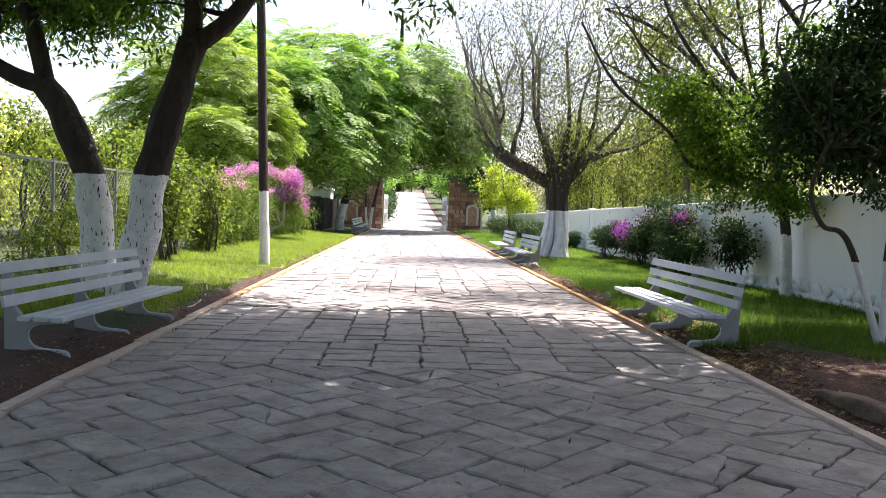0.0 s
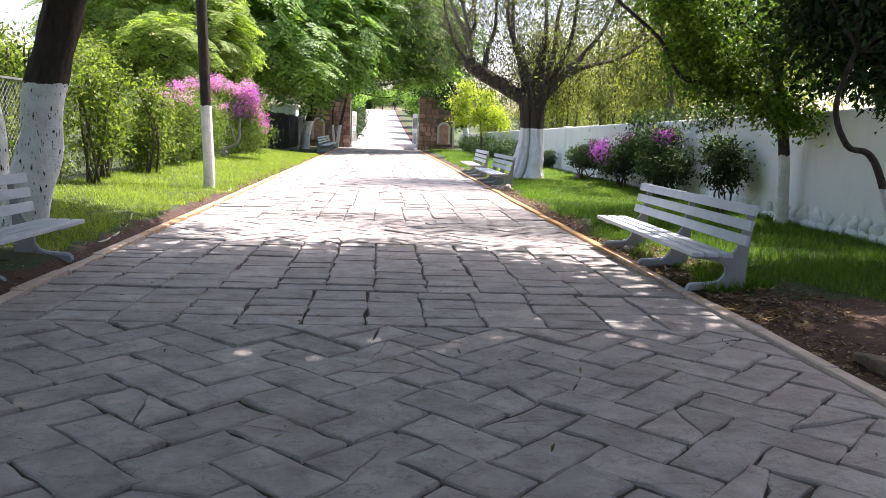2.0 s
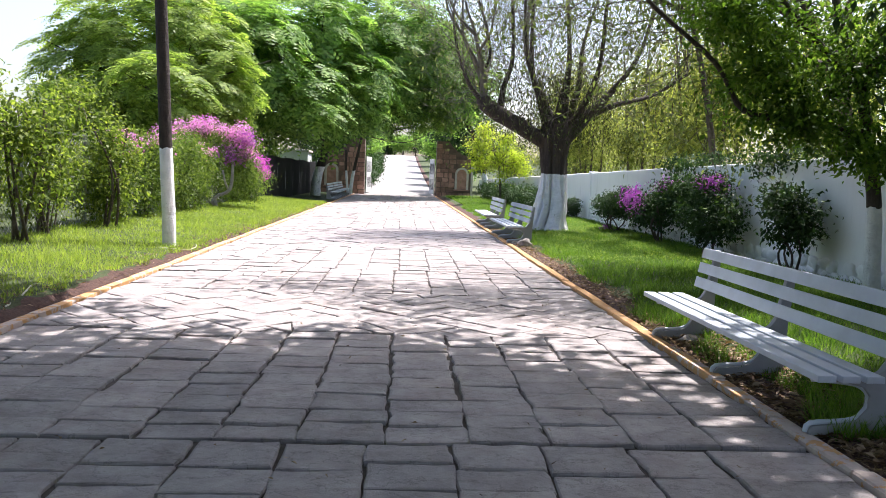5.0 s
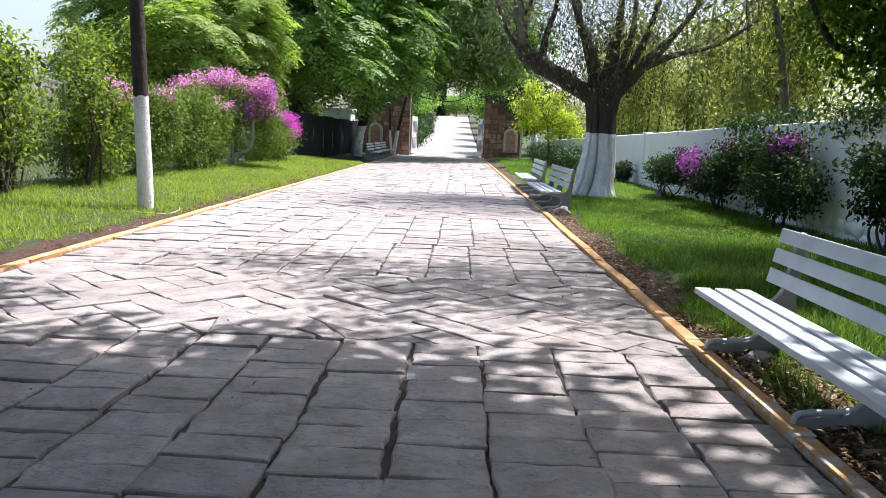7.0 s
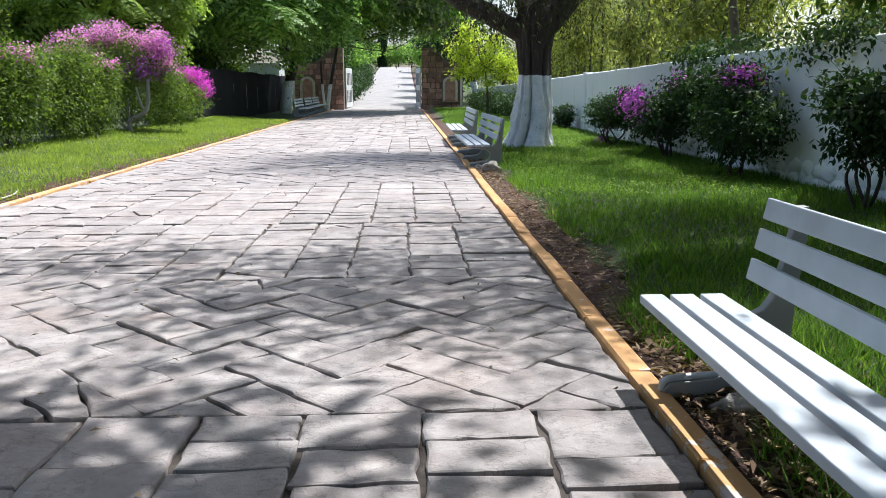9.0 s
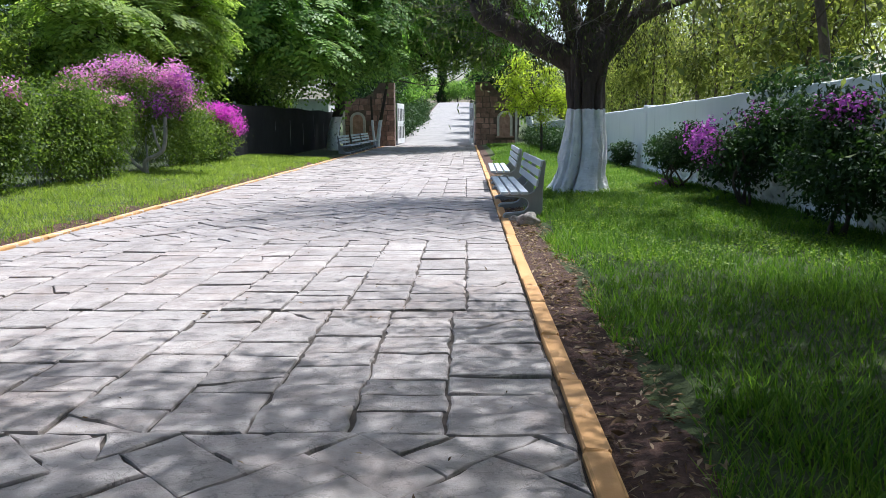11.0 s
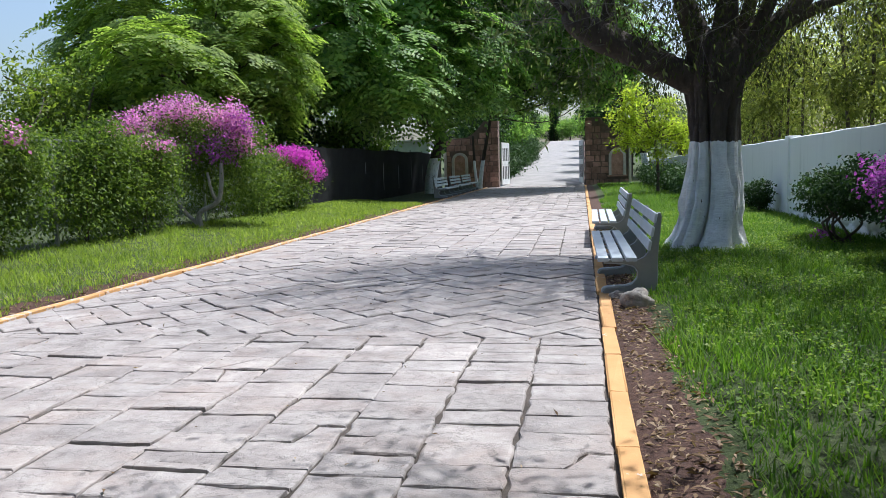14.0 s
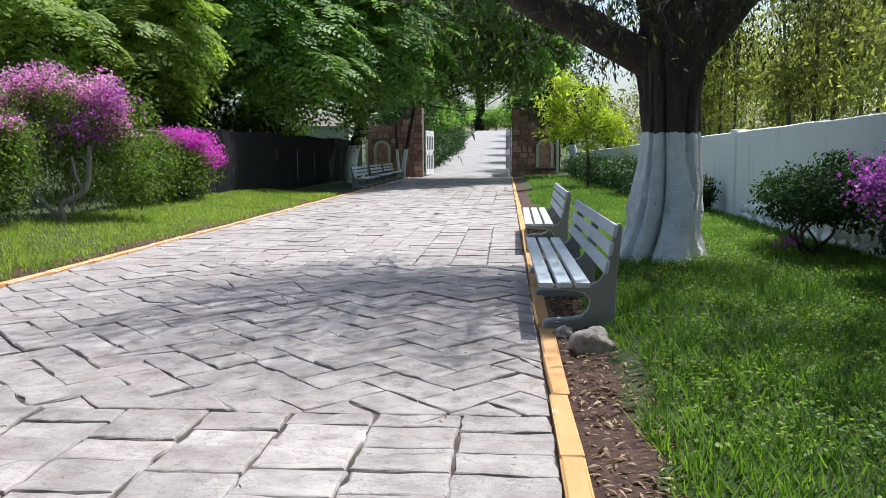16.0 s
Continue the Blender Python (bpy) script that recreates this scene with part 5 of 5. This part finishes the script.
# bougainvillea
shrub("bougainvillea", "tall bougainvillea with pink-violet and magenta blossom", "shrub", (-5.5, 31.6, 0.28), [(-0.7, 0.6, 1.9, 1.35, 1.0, 0.95), (0.5, 0.8, 1.9, 0.9, 0.9, 0.9), (-1.9, 0.7, 1.3, 0.7, 0.8, 0.8), (-0.35, 0.0, 2.2, 0.9, 0.5, 0.55), (-0.6, 1.2, 0.7, 1.4, 0.5, 0.7), (0.9, 0.8, 0.8, 0.9, 0.5, 0.7), (-0.4, 0.35, 1.25, 1.3, 0.4, 0.55), (0.9, 0.2, 1.3, 0.5, 0.4, 0.6)], L_HEDGE, 2100, 10, 0.16, 0.08, 150,
      [([(0.1, -0.3, -0.1), (0.05, -0.3, 0.3), (0.5, -0.2, 0.6), (0.55, -0.1, 1.4)], 0.07, 0.04), ([(0.08, -0.3, 0.0), (-0.4, -0.3, 0.5), (-0.7, -0.1, 1.3)], 0.05, 0.03), ([(0.45, -0.2, 0.55), (0.35, -0.25, 0.8), (0.25, -0.2, 1.2)], 0.04, 0.025)], M_STEM_PALE,
      [([(-1.35, 0.2, 2.35, 0.85, 0.7, 0.45), (-0.4, 0.1, 2.62, 0.7, 0.6, 0.4), (0.6, 0.1, 2.45, 0.6, 0.5, 0.42), (-1.1, -0.1, 1.65, 0.8, 0.4, 0.5), (-2.0, 0.2, 1.95, 0.45, 0.5, 0.4), (0.9, 0.2, 2.0, 0.4, 0.5, 0.5)], L_PINK, 560, 13, 0.095), ([(-1.0, 0.0, 1.8, 1.1, 0.5, 0.6), (0.5, -0.1, 1.75, 0.6, 0.4, 0.5), (1.0, 0.1, 2.3, 0.35, 0.4, 0.4)], L_VIOLET, 230, 8, 0.07)], shell=0.3)
shrub("bougainvillea", "low bougainvillea spilling bright magenta blossom over the fence", "shrub", (-5.6, 37.4, 0.2), [(0, 0, 0.9, 0.7, 1.6, 0.9)], L_HEDGE, 260, 10, 0.16, 0.09, 151, short_stems(3, 0.3, 0.9, 51), M_STEM_PALE,
      [([(0.05, -0.6, 1.75, 0.5, 0.9, 0.3), (0.3, 0.3, 1.6, 0.5, 0.8, 0.4), (0.4, 0.9, 1.25, 0.4, 0.6, 0.4)], L_MAGENTA, 260, 14, 0.09)])


# ---- grass and litter ----
def grass(name, label, rng, n, x0, x1, y0, y1, h, edge, blade=None):
    x, y = rng.uniform(x0, x1, n), y0 + (y1 - y0) * rng.uniform(0, 1, n) ** 1.25
    patch = np.sin(x * 2.1 + 1.3 * np.sin(y * 0.9)) * np.sin(y * 1.7 + x) * 0.5 + 0.5
    keep = edge(x, y, patch) & (rng.uniform(0, 1, n) < 0.55 + 0.45 * patch)
    x, y, patch = x[keep], y[keep], patch[keep]
    n = len(x)
    z = ground_height(x, y) - 0.01
    hh = h * rng.uniform(0.45, 1.25, n) * (0.7 + 0.5 * patch)
    a = rng.uniform(0, 6.283, n)
    lean = rng.uniform(0.2, 1.3, n) * hh
    wid = 0.0036 + 0.0036 * rng.uniform(0, 1, n) + 0.00016 * np.clip(y - 12, 0, 60)
    b = np.stack([x, y, z], axis=1)
    side = np.stack([-np.sin(a), np.cos(a), 0 * a], axis=1) * wid[:, None]
    tip = b + np.stack([np.cos(a) * lean, np.sin(a) * lean, hh], axis=1)
    q = np.stack([b - side, b + side, tip + side * 0.15, tip - side * 0.15], axis=1)
    return tagged(new(name, quad_mesh(name, q, blade or L_GRASS)), label, "grass", kind="stuff")


rg = np.random.default_rng(3)
grass("lawn_grass", "lush green uncut lawn grass", rg, 180000, 3.6, 7.7, 8.8, 46, 0.105, lambda x, y, p: (x + 0.35 * np.sin(y * 1.9) * p > 3.66) & (y > 9.4 + 1.2 * np.sin(x * 2)))
grass("lawn_grass", "short bright green verge grass", rg, 110000, -5.9, -3.08, 9, 45, 0.085, lambda x, y, p: (x < -3.3 + 0.26 * np.clip((y - 15) / 6, 0, 1) + 0.05 * np.sin(y * 2.3) + 0.04 * np.sin(y * 7.1)) & (y > 10 + 0.8 * np.sin(x * 3)), L_VERGE)
grass("lawn_grass", "bright green grass on the far lawn", rg, 15000, 3.5, 7.6, 44, 64, 0.14, lambda x, y, p: x > 3.9)


grass("lawn_grass", "yellowish weeds and grass tufts under the bench", rg, 9000, 3.36, 4.2, 9.6, 15.5, 0.12, lambda x, y, p: (p > 0.45) & (x > 3.45 + 0.2 * np.sin(y * 3.1)))


def low_weeds(n, rng):
    x, y = rng.uniform(3.8, 7.4, n), rng.uniform(19, 37, n)
    keep = np.sin(x * 2.9 + 1.7 * np.sin(y * 1.1)) * np.sin(y * 2.3 + x * 1.3) > -0.25
    x, y = x[keep], y[keep]
    n = len(x)
    c = np.repeat(np.stack([x, y, ground_height(x, y) + 0.05], axis=1), 7, axis=0) + rng.normal(0, 1, (n * 7, 3)) * [0.07, 0.07, 0.025]
    m = len(c)
    ln = rng.uniform(0.018, 0.044, m)
    return leaf_quads(c, rng.normal(0, 1, (m, 3)) * [1, 1, 0.3], np.array([0, 0, 1.0]) + rng.normal(0, 0.3, (m, 3)), ln, ln * 0.75)


tagged(new("ground_weeds", quad_mesh("ground_weeds", low_weeds(7000, rg), L_LAWNWEED)), "broad-leaved weeds spreading in the lawn", "weeds", kind="stuff")


def litter(n, x0, x1, y0, y1, rng, lift, size):
    x, y = rng.uniform(x0, x1, n), rng.uniform(y0, y1, n)
    z = ground_height(x, y) + lift + rng.uniform(0, 0.02, n)
    ln = size * rng.uniform(0.5, 1.4, n)
    return leaf_quads(np.stack([x, y, z], axis=1), rng.normal(0, 1, (n, 3)) * [1, 1, 0.18], np.array([0, 0, 1.0]) + rng.normal(0, 0.35, (n, 3)), ln, ln * rng.uniform(0.06, 0.4, n) ** 1.0, 0.4)


tagged(new("leaf_litter", quad_mesh("leaf_litter", np.concatenate([litter(6500, 3.28, 3.74, 5, 34, rg, 0.004, 0.06), litter(2400, 3.28, 4.3, 8.2, 14, rg, 0.008, 0.065), litter(1500, 3.28, 3.9, 8.4, 14, rg, 0.012, 0.1), litter(1800, 3.3, 7.2, 4.5, 9.6, rg, 0.008, 0.06), litter(1500, -3.6, -3.02, 6, 34, rg, 0.012, 0.06)]), L_LITTER)), "dry brown leaves and twigs on the bare soil", "leaf litter", kind="stuff")
road_leaves = litter(520, -2.8, 3.05, 2, 30, rg, 0.095, 0.042)
tagged(new("fallen_leaves", quad_mesh("fallen_leaves", road_leaves, L_LITTER)), "a few fallen leaves on the paving", "leaf litter", kind="stuff")


# ---- paving stones, last ----
def clip(poly, a, b, c):
    """The part of a polygon where a*x + b*y <= c."""
    out = []
    for p, q in zip(poly, poly[1:] + poly[:1]):
        dp, dq = a * p[0] + b * p[1] - c, a * q[0] + b * q[1] - c
        if dp <= 0:
            out.append(p)
        if dp * dq < 0:
            u = dp / (dp - dq)
            out.append((p[0] + (q[0] - p[0]) * u, p[1] + (q[1] - p[1]) * u))
    return out


def area(poly):
    return 0.5 * abs(sum(p[0] * q[1] - q[0] * p[1] for p, q in zip(poly, poly[1:] + poly[:1])))


def ragged(poly, r, amount):
    """More corners along each edge, slightly off the line."""
    out = []
    for p, q in zip(poly, poly[1:] + poly[:1]):
        n = 1 + int(math.hypot(q[0] - p[0], q[1] - p[1]) / 0.13)
        for i in range(n):
            u = (i + (r.uniform(-0.2, 0.2) if i else 0)) / n
            out.append((p[0] + (q[0] - p[0]) * u + (r.uniform(-amount, amount) if i else 0), p[1] + (q[1] - p[1]) * u + (r.uniform(-amount, amount) if i else 0)))
    return out


def stone_shape(poly, r, verts, faces, level=0.0):
    """A paver from its outline: worn, chamfered top, sides down into the joint."""
    n = len(poly)
    cx, cy = sum(p[0] for p in poly) / n, sum(p[1] for p in poly) / n
    base = len(verts)
    tx, ty = r.uniform(-0.02, 0.02), r.uniform(-0.02, 0.02)
    size = math.sqrt(area(poly))
    for shrink, z in ((0.005, -0.055), (0.004, level - 0.014), (0.014, level - 0.003), (0.036, level + 0.001)):
        for x, y in poly:
            d = math.hypot(x - cx, y - cy) or 1.0
            k = max(0.3, 1 - (shrink * 0.66 + r.uniform(-0.003, 0.006)) / d)
            px, py = cx + (x - cx) * k, cy + (y - cy) * k
            verts.append((px, py, z + (tx * (px - cx) + ty * (py - cy) if z > -0.04 else 0)))
    for ring in range(3):
        for i in range(n):
            a, b = base + ring * n + i, base + ring * n + (i + 1) % n
            faces.append((a, b, b + n, a + n))
    faces.append(tuple(base + 3 * n + i for i in range(n)))


def paving():
    r = random.Random(2)
    whole, rest = [], []
    bands = [(-13.5, 8.15, "bone"), (8.15, 9.45, "rows"), (9.5, 12.6, "rows"), (12.6, 15.2, "bone"), (15.2, 17.7, "rows"), (17.75, 21.5, "rows"), (21.5, 27.5, "bone"), (27.5, 33, "rows"), (33, 40, "bone"), (40, 47, "rows"), (47, 56, "bone"), (56, 67, "rows")]
    for y0, y1, kind in bands:
        if kind == "rows":
            xs, x = [ROAD_L], ROAD_L
            while x < ROAD_R - 0.75:
                x += r.uniform(0.46, 0.53)
                xs.append(x)
            xs.append(ROAD_R)
            for x0, x1 in zip(xs, xs[1:]):
                y, w, g = y0, x1 - x0, 0.008 if y0 < 13 else 0.003
                while y < y1 - 0.08:
                    h = r.uniform(0.24, 0.38)
                    if y1 - y - h < 0.16:
                        h = y1 - y
                    j = [r.uniform(-0.01, 0.01) for _ in range(8)]
                    poly = [(x0 + g + j[0], y + j[1]), ((x0 + x1) / 2 + j[3], y + j[2]), (x1 - g + j[2], y + j[3]), (x1 - g + j[4], y + h + j[5]), ((x0 + x1) / 2 + j[1], y + h + j[0]), (x0 + g + j[6], y + h + j[7])]
                    (whole if 8.2 < y < 12.3 and not (x0 < 0.5 and x0 > -2.3 and y > 11.0) and 0.45 < w < 0.55 and 0.22 < h < 0.37 else rest).append((poly, x0 + w / 2, y + h / 2, 0, w, h))
                    y += h
        else:
            L, W = 0.6, 0.3
            n = 60
            c45 = math.sqrt(0.5)
            for i in range(-n, n):
                for k in range(-n, n):
                    for o in (0, 1):
                        u, v = (i * W + k * 2 * L, i * W) if o == 0 else (i * W + k * 2 * L + L + W, i * W)
                        du, dv = (L, W) if o == 0 else (W, L)
                        m = (u + du / 2, v + dv / 2)
                        cx, cy = (m[0] - m[1]) * c45, (m[0] + m[1]) * c45 + (y0 + y1) / 2
                        if not (ROAD_L - 0.5 < cx < ROAD_R + 0.5 and y0 - 0.5 < cy < y1 + 0.5):
                            continue
                        corners = [(u, v), (u + du, v), (u + du, v + dv), (u, v + dv)]
                        poly = [((a - b) * c45 + r.uniform(-0.01, 0.01), (a + b) * c45 + (y0 + y1) / 2 + r.uniform(-0.01, 0.01)) for a, b in corners]
                        before = area(poly)
                        for cut in ((-1, 0, -ROAD_L), (1, 0, ROAD_R), (0, -1, -y0), (0, 1, y1)):
                            poly = clip(poly, *cut) if len(poly) > 2 else []
                        if len(poly) > 2 and area(poly) > 0.003:
                            if y1 < 9:
                                mx, my = sum(p[0] for p in poly) / len(poly), sum(p[1] for p in poly) / len(poly)
                                poly = [(mx + (a - mx) * 0.972, my + (b - my) * 0.972) for a, b in poly]
                            inside = area(poly) > 0.985 * before and 12.6 < cy < 15.2
                            (whole if inside else rest).append((poly, cx, cy, 45 if o == 0 else 135, L, W))
    verts, faces = [], []
    variants = {}
    for w, h in ((0.5, 0.3), (0.6, 0.3)):
        for s in range(6):
            vv, ff = [], []
            q = random.Random(s + int(w * 100))
            j = [q.uniform(-0.014, 0.014) for _ in range(8)]
            stone_shape(ragged([(-w / 2 + j[0], -h / 2 + j[1]), (w / 2 + j[2], -h / 2 + j[3]), (w / 2 + j[4], h / 2 + j[5]), (-w / 2 + j[6], h / 2 + j[7])], q, 0.013), q, vv, ff)
            variants[(w, s)] = mesh_of("paving_stone", vv, ff, M_PAVER)
    r.shuffle(whole)
    for n, (poly, cx, cy, turn, w, h) in enumerate(whole):
        if n >= 300:
            rest.append((poly, cx, cy, turn, w, h))
            continue
        kind_w = 0.6 if turn else 0.5
        ob = link_part("paving_stone", variants[(kind_w, r.randrange(6))], road)
        ob.matrix_basis = pose(cx, cy, r.uniform(-0.008, 0.008), r.uniform(-1.1, 1.1), r.uniform(-0.8, 0.8), turn + r.choice((0, 180))) @ Matrix.Diagonal(((w - (0 if turn else 0.01)) / kind_w, h / 0.3, 1, 1))
    for poly, cx, cy, turn, w, h in rest:
        if sum(p[0] * q[1] - q[0] * p[1] for p, q in zip(poly, poly[1:] + poly[:1])) < 0:
            poly = poly[::-1]
        bits = [poly]
        broken = -2.4 < cx < 0.7 and 11.0 < cy < 12.9
        if r.random() < (0.3 if broken else 0.12) and cy < 32:
            a = r.uniform(0, math.pi)
            na, nb = math.cos(a), math.sin(a)
            nc = na * cx + nb * cy + r.uniform(-0.06, 0.06)
            bits = [b for b in (clip(poly, na, nb, nc), clip(poly, -na, -nb, -nc)) if len(b) > 2 and area(b) > 0.0015]
        for bit in bits:
            stone_shape(ragged(bit, r, 0.014) if cy < 26 else bit, r, verts, faces, r.uniform(-0.014, 0.01) if broken else r.uniform(-0.009, 0.009))
    tagged(link_part("paving", mesh_of("paving", verts, faces, M_PAVER), road), "weathered grey paving stones", kind="stuff")


paving()
